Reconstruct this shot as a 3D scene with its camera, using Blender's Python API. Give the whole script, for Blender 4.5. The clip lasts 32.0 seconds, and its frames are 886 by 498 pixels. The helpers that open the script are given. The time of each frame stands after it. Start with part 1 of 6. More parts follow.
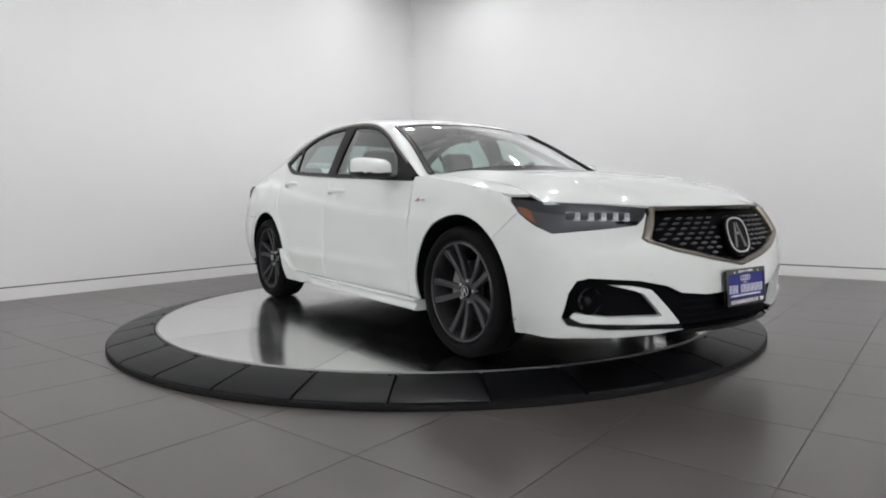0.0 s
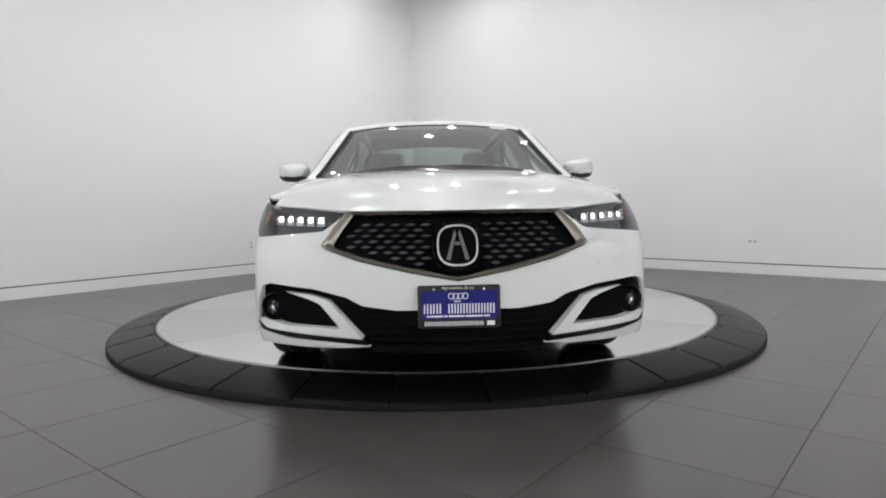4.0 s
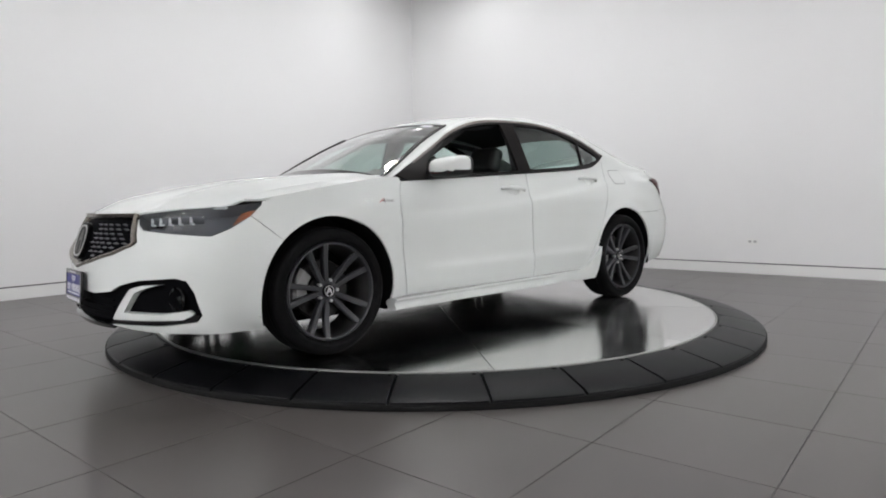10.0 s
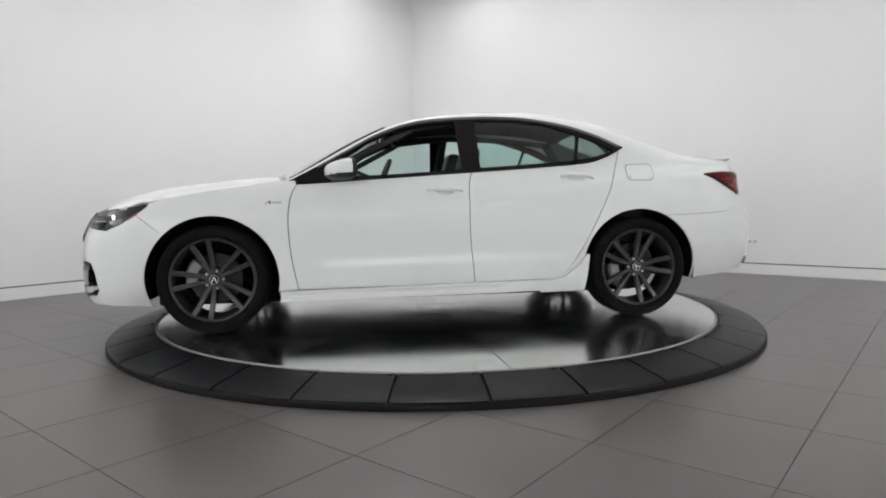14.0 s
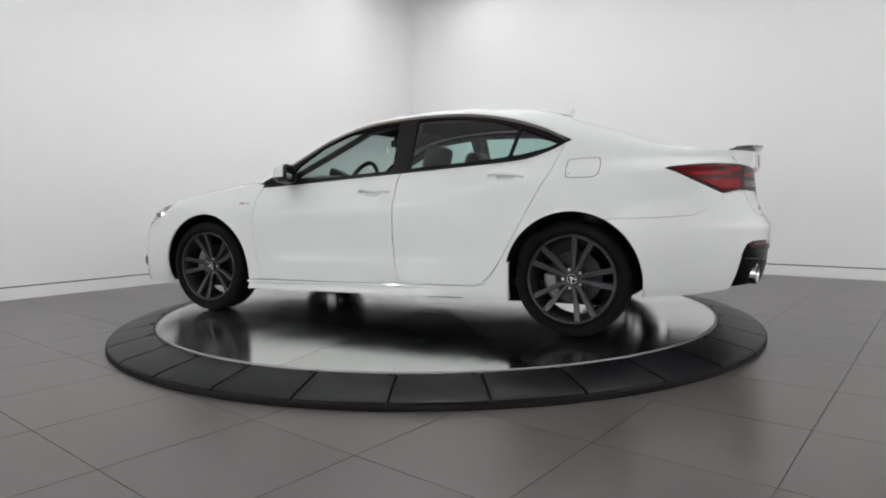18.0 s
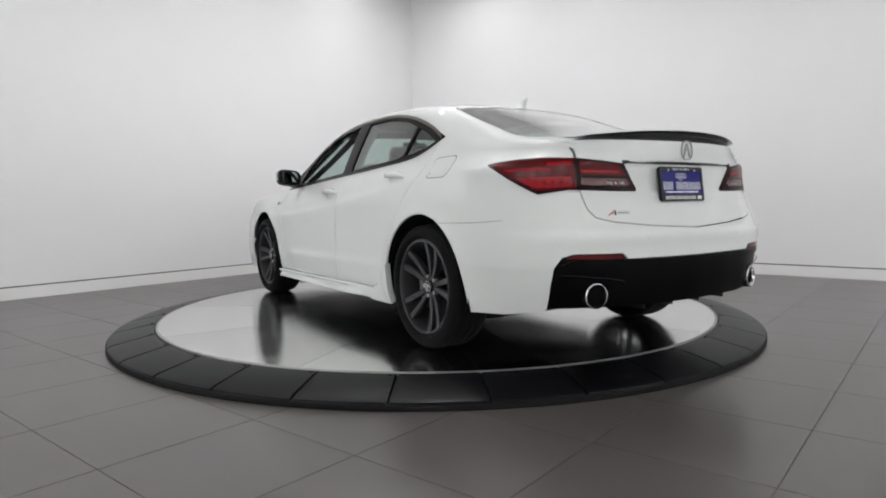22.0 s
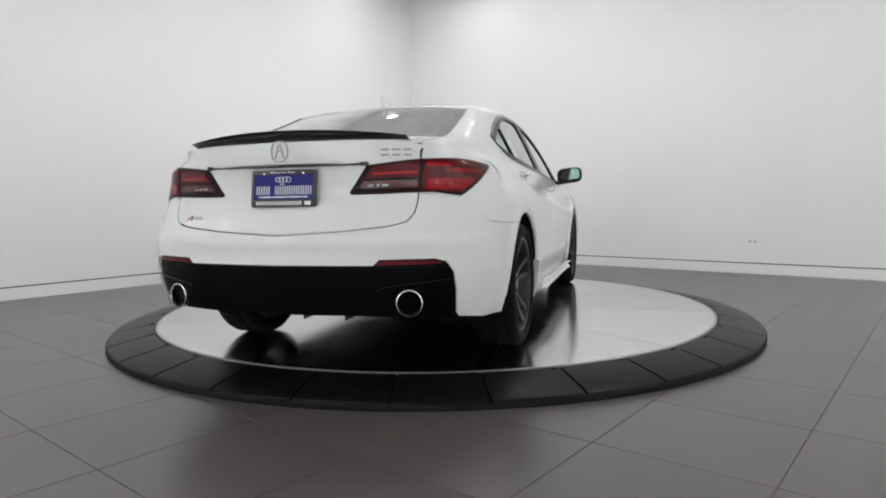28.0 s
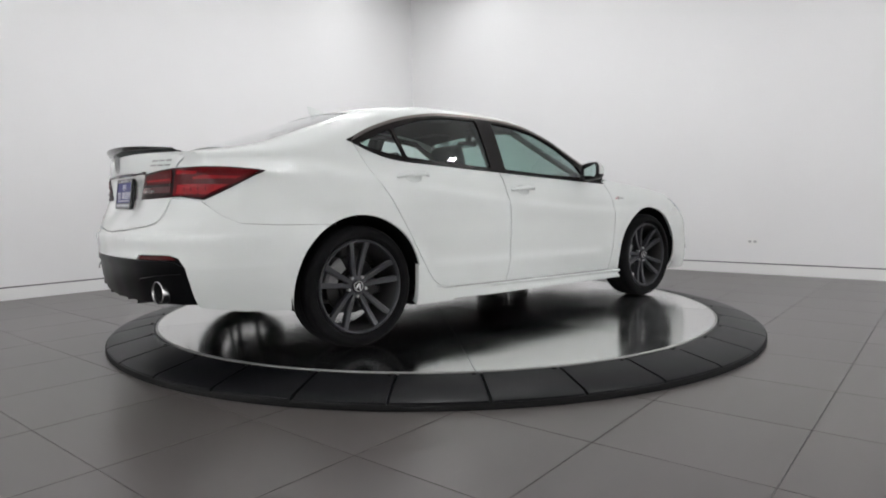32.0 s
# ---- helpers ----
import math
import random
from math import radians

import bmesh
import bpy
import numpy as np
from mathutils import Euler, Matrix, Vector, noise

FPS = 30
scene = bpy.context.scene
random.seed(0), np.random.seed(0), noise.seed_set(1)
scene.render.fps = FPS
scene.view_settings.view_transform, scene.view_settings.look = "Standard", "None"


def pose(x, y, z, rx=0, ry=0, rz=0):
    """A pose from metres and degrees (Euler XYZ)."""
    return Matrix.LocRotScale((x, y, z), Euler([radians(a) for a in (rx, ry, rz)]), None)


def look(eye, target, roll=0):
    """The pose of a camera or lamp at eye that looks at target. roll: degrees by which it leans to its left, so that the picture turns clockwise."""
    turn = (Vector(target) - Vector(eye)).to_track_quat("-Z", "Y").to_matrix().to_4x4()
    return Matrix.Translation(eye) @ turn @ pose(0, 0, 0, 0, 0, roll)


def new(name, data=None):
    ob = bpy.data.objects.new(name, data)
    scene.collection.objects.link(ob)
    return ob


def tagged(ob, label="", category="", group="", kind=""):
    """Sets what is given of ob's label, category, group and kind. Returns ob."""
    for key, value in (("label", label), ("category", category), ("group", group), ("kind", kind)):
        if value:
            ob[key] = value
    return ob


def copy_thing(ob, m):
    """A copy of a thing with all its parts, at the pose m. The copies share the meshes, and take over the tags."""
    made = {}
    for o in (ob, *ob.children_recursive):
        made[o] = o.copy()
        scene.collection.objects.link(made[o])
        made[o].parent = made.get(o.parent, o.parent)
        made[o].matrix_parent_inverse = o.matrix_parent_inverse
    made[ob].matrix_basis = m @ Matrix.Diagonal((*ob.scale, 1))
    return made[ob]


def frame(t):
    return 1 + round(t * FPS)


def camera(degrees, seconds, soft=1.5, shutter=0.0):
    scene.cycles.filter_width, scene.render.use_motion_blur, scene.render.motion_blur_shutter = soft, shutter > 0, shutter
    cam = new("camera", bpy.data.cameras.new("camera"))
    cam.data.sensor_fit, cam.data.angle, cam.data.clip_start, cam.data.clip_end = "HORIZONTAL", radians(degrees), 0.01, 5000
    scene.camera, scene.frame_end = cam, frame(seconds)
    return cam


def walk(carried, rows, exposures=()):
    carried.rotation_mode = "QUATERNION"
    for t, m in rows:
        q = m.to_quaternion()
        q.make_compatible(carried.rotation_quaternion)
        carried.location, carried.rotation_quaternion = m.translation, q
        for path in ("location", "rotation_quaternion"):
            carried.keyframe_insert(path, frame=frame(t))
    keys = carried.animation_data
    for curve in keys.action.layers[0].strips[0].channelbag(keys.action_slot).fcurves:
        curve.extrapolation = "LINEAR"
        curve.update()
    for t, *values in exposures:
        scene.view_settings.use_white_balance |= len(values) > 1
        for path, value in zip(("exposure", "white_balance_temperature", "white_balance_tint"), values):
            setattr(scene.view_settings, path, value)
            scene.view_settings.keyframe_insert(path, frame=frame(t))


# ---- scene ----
cam = camera(70.48, 32.0, soft=1.9)
# the clip's camera stands still
EYE = Vector((0.0, -4.926, 0.882))
YAW, PITCH, ROLL = 0.0102, -0.0731, -0.0148
AHEAD = Vector((math.sin(YAW) * math.cos(PITCH), math.cos(YAW) * math.cos(PITCH), math.sin(PITCH)))
CAM = look(EYE, EYE + AHEAD, math.degrees(ROLL))
walk(cam, [(0.0, CAM), (32.0, CAM)])

# ---- light ----
world = bpy.data.worlds.new("world")
scene.world = world
world.use_nodes = True
world.node_tree.nodes["Background"].inputs[0].default_value = (0.9, 0.95, 1.0, 1)
world.node_tree.nodes["Background"].inputs[1].default_value = 0.05
scene.view_settings.exposure = 0.0
CEILING = 4.3
LAMP_POWER = 56.5


# ---- materials ----
def nodes_of(name):
    m = bpy.data.materials.new(name)
    m.use_nodes = True
    return m, m.node_tree.nodes, m.node_tree.links, m.node_tree.nodes["Principled BSDF"]


def material(name, colour, rough=0.5, metal=0.0, coat=0.0, grain=0.0, scale=40.0, bump=0.0, stain=0.0, stain_scale=2.0, spec=0.5,
             transmission=0.0, ior=1.45, emit=0.0, emit_colour=None, alpha=1.0, stretch=(1, 1, 1), rough_var=0.0, per_object=0.0):
    m, n, l, b = nodes_of(name)
    b.inputs["Base Color"].default_value = (*colour, 1)
    b.inputs["Roughness"].default_value = rough
    b.inputs["Metallic"].default_value = metal
    b.inputs["Coat Weight"].default_value = coat
    b.inputs["Coat Roughness"].default_value = 0.045
    b.inputs["Specular IOR Level"].default_value = spec
    b.inputs["Transmission Weight"].default_value = transmission
    b.inputs["IOR"].default_value = ior
    b.inputs["Alpha"].default_value = alpha
    if emit:
        b.inputs["Emission Color"].default_value = (*(emit_colour or colour), 1)
        b.inputs["Emission Strength"].default_value = emit
    if grain or stain or bump or rough_var or per_object:
        co = n.new("ShaderNodeTexCoord")
        mp = n.new("ShaderNodeMapping")
        mp.inputs["Scale"].default_value = stretch
        l.new(co.outputs["Object"], mp.inputs["Vector"])
        fine = n.new("ShaderNodeTexNoise")
        fine.inputs["Scale"].default_value = scale
        fine.inputs["Detail"].default_value = 5
        l.new(mp.outputs[0], fine.inputs["Vector"])
        broad = n.new("ShaderNodeTexNoise")
        broad.inputs["Scale"].default_value = stain_scale
        broad.inputs["Detail"].default_value = 3
        l.new(co.outputs["Object"], broad.inputs["Vector"])
        # one factor round 1 from the fine grain, the broad stains and the object's own shade
        f1 = n.new("ShaderNodeMapRange")
        f1.inputs[3].default_value, f1.inputs[4].default_value = 1 - grain, 1 + grain
        l.new(fine.outputs["Fac"], f1.inputs[0])
        f2 = n.new("ShaderNodeMapRange")
        f2.inputs[1].default_value, f2.inputs[2].default_value = 0.3, 0.7
        f2.inputs[3].default_value, f2.inputs[4].default_value = 1 - stain, 1 + stain
        l.new(broad.outputs["Fac"], f2.inputs[0])
        mul = n.new("ShaderNodeMath")
        mul.operation = "MULTIPLY"
        l.new(f1.outputs[0], mul.inputs[0])
        l.new(f2.outputs[0], mul.inputs[1])
        out = mul
        if per_object:
            info = n.new("ShaderNodeObjectInfo")
            f3 = n.new("ShaderNodeMapRange")
            f3.inputs[3].default_value, f3.inputs[4].default_value = 1 - per_object, 1 + per_object
            l.new(info.outputs["Random"], f3.inputs[0])
            out = n.new("ShaderNodeMath")
            out.operation = "MULTIPLY"
            l.new(mul.outputs[0], out.inputs[0])
            l.new(f3.outputs[0], out.inputs[1])
        mix = n.new("ShaderNodeVectorMath")
        mix.operation = "SCALE"
        mix.inputs[0].default_value = colour
        l.new(out.outputs[0], mix.inputs["Scale"])
        l.new(mix.outputs[0], b.inputs["Base Color"])
        if rough_var:
            fr = n.new("ShaderNodeMapRange")
            fr.inputs[1].default_value, fr.inputs[2].default_value = 0.3, 0.7
            fr.inputs[3].default_value, fr.inputs[4].default_value = rough - rough_var, rough + rough_var
            l.new(broad.outputs["Fac"], fr.inputs[0])
            l.new(fr.outputs[0], b.inputs["Roughness"])
        if bump:
            bp = n.new("ShaderNodeBump")
            bp.inputs["Strength"].default_value = 1.0
            bp.inputs["Distance"].default_value = bump
            l.new(fine.outputs["Fac"], bp.inputs["Height"])
            l.new(bp.outputs[0], b.inputs["Normal"])
    return m


WALL = material("white_wall_paint", (0.80, 0.80, 0.80), 0.55, grain=0.012, scale=60, bump=0.0004, stain=0.012, stain_scale=0.7)
TRIM = material("white_trim_paint", (0.80, 0.80, 0.79), 0.4, grain=0.01, stain=0.015, stain_scale=1.5)
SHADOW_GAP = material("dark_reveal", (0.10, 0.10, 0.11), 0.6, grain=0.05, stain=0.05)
CEIL = material("white_ceiling_paint", (0.86, 0.86, 0.86), 0.8, grain=0.1, scale=8, stain=0.1)
TILE = material("grey_porcelain_tile", (0.073, 0.0655, 0.0625), 0.28, spec=0.62, grain=0.05, scale=90, stain=0.04, stain_scale=1.3, rough_var=0.008, per_object=0.05)
GROUT = material("dark_grout", (0.07, 0.065, 0.06), 0.85, grain=0.15, scale=150, stain=0.1)
RUBBER = material("black_ring_panel", (0.005, 0.0052, 0.006), 0.34, spec=0.11, grain=0.12, scale=120, bump=0.0001, stain=0.08, stain_scale=4, rough_var=0.015, per_object=0.10)
RING_DARK = material("black_rubber_edge", (0.005, 0.005, 0.005), 0.6, spec=0.12, grain=0.1, stain=0.1)
STEEL = material("brushed_steel_plate", (0.72, 0.72, 0.71), 0.142, metal=1.0, grain=0.05, scale=30, stretch=(1, 14, 1), stain=0.04, stain_scale=2.2, rough_var=0.035, per_object=0.10)


def brush(m, amount):
    """Gives a metal a brushing direction along each object's own x axis."""
    n, l = m.node_tree.nodes, m.node_tree.links
    turn = n.new("ShaderNodeVectorTransform")
    turn.vector_type, turn.convert_from, turn.convert_to = "VECTOR", "OBJECT", "WORLD"
    turn.inputs[0].default_value = (0, 1, 0)
    b = n["Principled BSDF"]
    b.inputs["Anisotropic"].default_value = amount
    l.new(turn.outputs[0], b.inputs["Tangent"])


brush(STEEL, 0.6)
STEEL_RIM = material("bright_rim_steel", (0.34, 0.34, 0.33), 0.5, metal=1.0, grain=0.05, stain=0.05)
PAINT = material("white_pearl_paint", (0.71, 0.738, 0.722), 0.40, coat=1.0, spec=0.2, grain=0.008, scale=900, stain=0.01, stain_scale=3)
GLOSS_BLACK = material("gloss_black_plastic", (0.006, 0.006, 0.007), 0.14, coat=0.3, spec=0.35, stain=0.1)
BLACK = material("black_plastic", (0.013, 0.013, 0.014), 0.45, spec=0.3, grain=0.1, scale=300, stain=0.1, stain_scale=6)
TYRE = material("black_tyre_rubber", (0.0055, 0.0055, 0.006), 0.68, spec=0.10, grain=0.15, scale=150, bump=0.0006, stain=0.15, stain_scale=9)
RIM = material("shark_grey_alloy", (0.036, 0.037, 0.042), 0.36, metal=0.3, coat=0.2, grain=0.03, scale=400, stain=0.04)
CHROME = material("dark_chrome", (0.23, 0.208, 0.182), 0.25, metal=1.0, stain=0.03)
SILVER = material("bright_chrome", (0.80, 0.80, 0.80), 0.12, metal=1.0, stain=0.03)
DISC_METAL = material("brake_disc_iron", (0.035, 0.035, 0.035), 0.38, metal=1.0, grain=0.1, scale=60, stain=0.1)
DARK_METAL = material("dark_suspension_metal", (0.03, 0.03, 0.03), 0.5, metal=0.5, grain=0.2, stain=0.2)
CALIPER = material("grey_caliper", (0.26, 0.26, 0.26), 0.5, metal=0.6, grain=0.1, stain=0.1)
UNDER = material("underbody", (0.006, 0.006, 0.0065), 0.85, spec=0.1, grain=0.2, stain=0.2)
LAMP_GLOW = material("lamp_glow", (1, 1, 1), 0.4, emit=6.0, emit_colour=(1.0, 0.97, 0.92))


# ---- mesh helpers ----
def link(name, me, mat=None, parent=None, label=""):
    ob = new(name, me)
    if mat:
        me.materials.append(mat)
    if parent is not None:
        ob.parent = parent
    if label:
        tagged(ob, label)
    return ob


def part(name, bm, mat, parent=None, label="", smooth=None):
    """One bmesh as one mesh object under a thing or a part; smooth: the angle in degrees above which edges stay sharp."""
    me = bpy.data.meshes.new(name)
    bm.normal_update()
    bm.to_mesh(me)
    bm.free()
    if smooth is not None:
        me.shade_smooth()
        me.set_sharp_from_angle(angle=radians(smooth))
    return link(name, me, mat, parent, label)


def thing(name, label, category, group="", kind=""):
    return tagged(new(name), label, category, group, kind)


def box(bm, lo, hi, bevel=0.0, m=None):
    made = bmesh.ops.create_cube(bm, size=1)["verts"]
    for v in made:
        v.co = Vector([lo[i] + (hi[i] - lo[i]) * (v.co[i] + 0.5) for i in range(3)])
    if bevel:
        edges = list({e for v in made for e in v.link_edges})
        made = list({v for f in bmesh.ops.bevel(bm, geom=edges, offset=bevel, segments=2, profile=0.5, affect="EDGES")["faces"] for v in f.verts} | {v for v in made if v.is_valid})
    if m is not None:
        bmesh.ops.transform(bm, matrix=m, verts=made)
    return made


def lathe(bm, profile, steps=48, axis="y", closed=False, centre=(0, 0, 0), sweep=(0, 360)):
    """Turns a profile of (radius, along) round an axis."""
    full = abs(sweep[1] - sweep[0]) >= 360
    rows = []
    for i in range(steps if full else steps + 1):
        a = radians(sweep[0] + (sweep[1] - sweep[0]) * i / steps)
        row = []
        for r, h in profile:
            p = {"y": (r * math.cos(a), h, r * math.sin(a)), "z": (r * math.cos(a), r * math.sin(a), h), "x": (h, r * math.cos(a), r * math.sin(a))}[axis]
            row.append(bm.verts.new(Vector(p) + Vector(centre)))
        rows.append(row)
    n = len(profile)
    for i in range(len(rows) if full else len(rows) - 1):
        a, b = rows[i], rows[(i + 1) % len(rows)]
        for j in range(n if closed else n - 1):
            k = (j + 1) % n
            bm.faces.new((a[j], a[k], b[k], b[j]))
    bmesh.ops.recalc_face_normals(bm, faces=bm.faces)


def prism(bm, outline, z0, z1, m=None, bevel=0.0):
    """A flat outline of (x, y) raised from z0 to z1, its upper rim bevelled."""
    low = [bm.verts.new((x, y, z0)) for x, y in outline]
    top = bm.faces.new([bm.verts.new((x, y, z1)) for x, y in outline])
    up = list(top.verts)
    n = len(low)
    for i in range(n):
        bm.faces.new((low[i], low[(i + 1) % n], up[(i + 1) % n], up[i]))
    bm.faces.new(list(reversed(low)))
    made = low + up
    if bevel:
        got = bmesh.ops.bevel(bm, geom=list(top.edges), offset=bevel, segments=1, affect="EDGES")
        made = [v for v in made if v.is_valid] + [v for v in got["verts"]]
        made = list(set(made))
    if m is not None:
        bmesh.ops.transform(bm, matrix=m, verts=made)
    return made


def tube(bm, path, radius, sides=8, closed=False, flat=1.0):
    """A round bar along a path of points."""
    pts = [Vector(p) for p in path]
    n = len(pts)
    rings = []
    for i, p in enumerate(pts):
        a, b = pts[i - 1] if (i or closed) else p, pts[(i + 1) % n] if (i + 1 < n or closed) else p
        d = (b - a).normalized()
        s = d.cross(Vector((0, 0, 1)))
        s = s.normalized() if s.length > 1e-4 else Vector((1, 0, 0))
        t = s.cross(d)
        rings.append([bm.verts.new(p + radius * (math.cos(2 * math.pi * k / sides) * s + flat * math.sin(2 * math.pi * k / sides) * t)) for k in range(sides)])
    for i in range(n if closed else n - 1):
        a, b = rings[i], rings[(i + 1) % n]
        for k in range(sides):
            bm.faces.new((a[k], a[(k + 1) % sides], b[(k + 1) % sides], b[k]))
    if not closed:
        bm.faces.new(list(reversed(rings[0])))
        bm.faces.new(rings[-1])
    bmesh.ops.recalc_face_normals(bm, faces=bm.faces)


# ---- the room ----
TURN = radians(50.2)                       # the tiles and walls run at this angle
CORNER = Vector((-0.363, 5.77, 0))         # where the two visible walls meet
ALONG = Vector((math.cos(TURN), math.sin(TURN), 0))      # along the one wall
ACROSS = Vector((math.sin(TURN), -math.cos(TURN), 0))    # along the other wall
ROOM = 13.0
TILE_SIZE = 0.61


def room_pose(a, b, z=0.0):
    """a metres from the corner along one wall, b metres along the other."""
    m = Matrix.Translation(CORNER - ALONG * a + ACROSS * b + Vector((0, 0, z)))
    return m @ Matrix.Rotation(TURN - math.pi / 2, 4, "Z")


def build_room():
    # local axes: x runs along ACROSS, y runs along ALONG; the corner is the origin, the room lies at x > 0, y < 0
    base = room_pose(0, 0)
    floor = tagged(new("floor"), "grey porcelain floor tiles with dark joints", "floor", kind="structure")
    floor.matrix_world = base
    bm = bmesh.new()
    box(bm, (0, -ROOM, -0.15), (ROOM, 0, -0.005))
    part("grout_bed", bm, GROUT, floor)
    walls = (("wall_left", (-0.2, -ROOM - 0.2, 0.0), (0, 0.2, CEILING)), ("wall_right", (0, 0, 0.0), (ROOM + 0.2, 0.2, CEILING)),
             ("wall_behind_left", (0, -ROOM - 0.2, 0.0), (ROOM + 0.2, -ROOM, CEILING)), ("wall_behind_right", (ROOM, -ROOM, 0.0), (ROOM + 0.2, 0, CEILING)))
    for name, lo, hi in walls:
        bm = bmesh.new()
        box(bm, (lo[0], lo[1], 0.13), hi)
        w = tagged(part(name, bm, WALL), "smooth white painted showroom wall", "wall", kind="structure")
        w.matrix_world = base
        bm = bmesh.new()
        box(bm, (lo[0], lo[1], 0.114), (hi[0], hi[1], 0.13))
        bm2 = bmesh.new()
        d = 0.012
        if name == "wall_left":
            box(bm2, (lo[0], lo[1], -0.1), (d, -d - 0.002, 0.116), 0.002)
        elif name == "wall_right":
            box(bm2, (d, -d, -0.1), (hi[0], hi[1], 0.116), 0.002)
        else:
            box(bm2, (lo[0], lo[1], -0.1), (hi[0], hi[1], 0.116))
        for v in bm.verts:     # the reveal lies a little behind the wall's face
            v.co.x += -0.008 if name == "wall_left" else 0.0
            v.co.y += 0.008 if name == "wall_right" else 0.0
        part("reveal", bm, SHADOW_GAP, w)
        part("baseboard", bm2, TRIM, w, "white flush baseboard")
    bm = bmesh.new()
    box(bm, (-0.2, -ROOM - 0.2, CEILING), (ROOM + 0.2, 0.2, CEILING + 0.2))
    c = tagged(part("ceiling", bm, CEIL), "white painted showroom ceiling with recessed spotlights", "ceiling", kind="structure")
    c.matrix_world = base
    return floor


# metres from the corner along each wall, share of the power, beam in degrees: a row of open lamps before each visible
# wall and one over the plate, then the added fill rows
LAMPS = ((2.2, 2.2, 0.52, 180), (3.9, 2.2, 0.31, 180), (5.7, 2.2, 0.31, 180), (7.6, 2.2, 0.35, 180), (9.6, 2.2, 0.42, 180), (2.2, 3.9, 0.27, 180), (2.2, 5.7, 0.29, 180), (2.2, 7.6, 0.35, 180), (2.2, 9.6, 0.42, 180),
         (4.3, 4.1, 0.5, 150), (1.6, 0.8, 0.10, 180), (0.8, 1.6, 0.11, 180), (3.7, 0.8, 0.03, 180), (0.8, 3.6, 0.03, 180),
         # unseen fill added at the rear walls, bounced off them to brighten the car
         (12.35, 2.6, 2.45, 126), (12.35, 5.6, 2.85, 126), (12.35, 8.6, 2.85, 126), (12.2, 12.2, 2.3, 126), (8.6, 12.35, 2.85, 126), (5.6, 12.35, 2.85, 126), (2.6, 12.35, 2.45, 126))


def build_lamps():
    first = None
    for a, b, share, beam in LAMPS:
        where = room_pose(a, b, CEILING)
        if first is None:
            lamp = thing("ceiling_spotlight", "round white recessed ceiling spotlight, switched on", "spotlight", "ceiling spotlights")
            bm = bmesh.new()
            lathe(bm, [(0.10, 0.0), (0.135, 0.0), (0.135, -0.03), (0.115, -0.05), (0.10, -0.05)], 32, "z", closed=True)
            part("housing", bm, TRIM, lamp, smooth=40)
            bm = bmesh.new()
            lathe(bm, [(0.0, -0.02), (0.1, -0.02), (0.1, -0.012), (0.0, -0.012)], 32, "z")
            part("diffuser", bm, LAMP_GLOW, lamp, "glowing lamp glass")
            lamp.matrix_world = where
            first = lamp
        else:
            # the added fill lamps take the same housing as the rest
            lamp = copy_thing(first, where)
        data = bpy.data.lights.new("spotlight", "AREA")
        data.shape, data.size, data.energy, data.color, data.spread = "DISK", 0.11, LAMP_POWER * share, (0.986, 0.988, 1.004), radians(beam)
        light = new("spotlight_light", data)
        light.matrix_world = room_pose(a, b, CEILING - 0.06)


# ---- the turntable ----
DISC_Z, DISC_R, RING_R = 0.0894, 2.035, 2.325


SECTOR_START = radians(38.0)


def build_turntable():
    table = thing("turntable_plate", "round brushed steel turntable plate with radial seams", "turntable")
    table.location = (0, 0, 0)
    bm = bmesh.new()
    lathe(bm, [(0.0, DISC_Z - 0.03), (DISC_R - 0.004, DISC_Z - 0.03), (DISC_R - 0.004, DISC_Z - 0.004), (0.0, DISC_Z - 0.004)], 128, "z")
    part("base_disc", bm, RING_DARK, table, smooth=30)
    bm = bmesh.new()
    lathe(bm, [(DISC_R - 0.016, DISC_Z - 0.004), (DISC_R - 0.016, DISC_Z + 0.001), (DISC_R - 0.003, DISC_Z + 0.001), (DISC_R, DISC_Z - 0.002), (DISC_R, DISC_Z - 0.03)], 128, "z")
    part("rim_band", bm, STEEL_RIM, table, "bright steel rim", smooth=30)
    # ten sheet sectors with narrow seams, each brushed along its own direction
    n, gap, r = 10, 0.0016, DISC_R - 0.017
    bm = bmesh.new()
    half = math.pi / n
    pts = [(gap / math.sin(half), 0.0)]
    for i in range(25):
        a = -half + 2 * half * i / 24
        pts.append((r * math.cos(a) + (gap / math.sin(half) if 0 < i < 24 else gap / math.sin(half)) * 0.3, r * math.sin(a) - gap * (1 if a > 0 else -1) * abs(a / half)))
    prism(bm, pts, DISC_Z - 0.004, DISC_Z)
    first = part("steel_sector", bm, STEEL, table)
    for k in range(n):
        o = first if k == 0 else link("steel_sector", first.data, None, table)
        o.rotation_euler = (0, 0, SECTOR_START + 2 * math.pi * k / n)
    return table


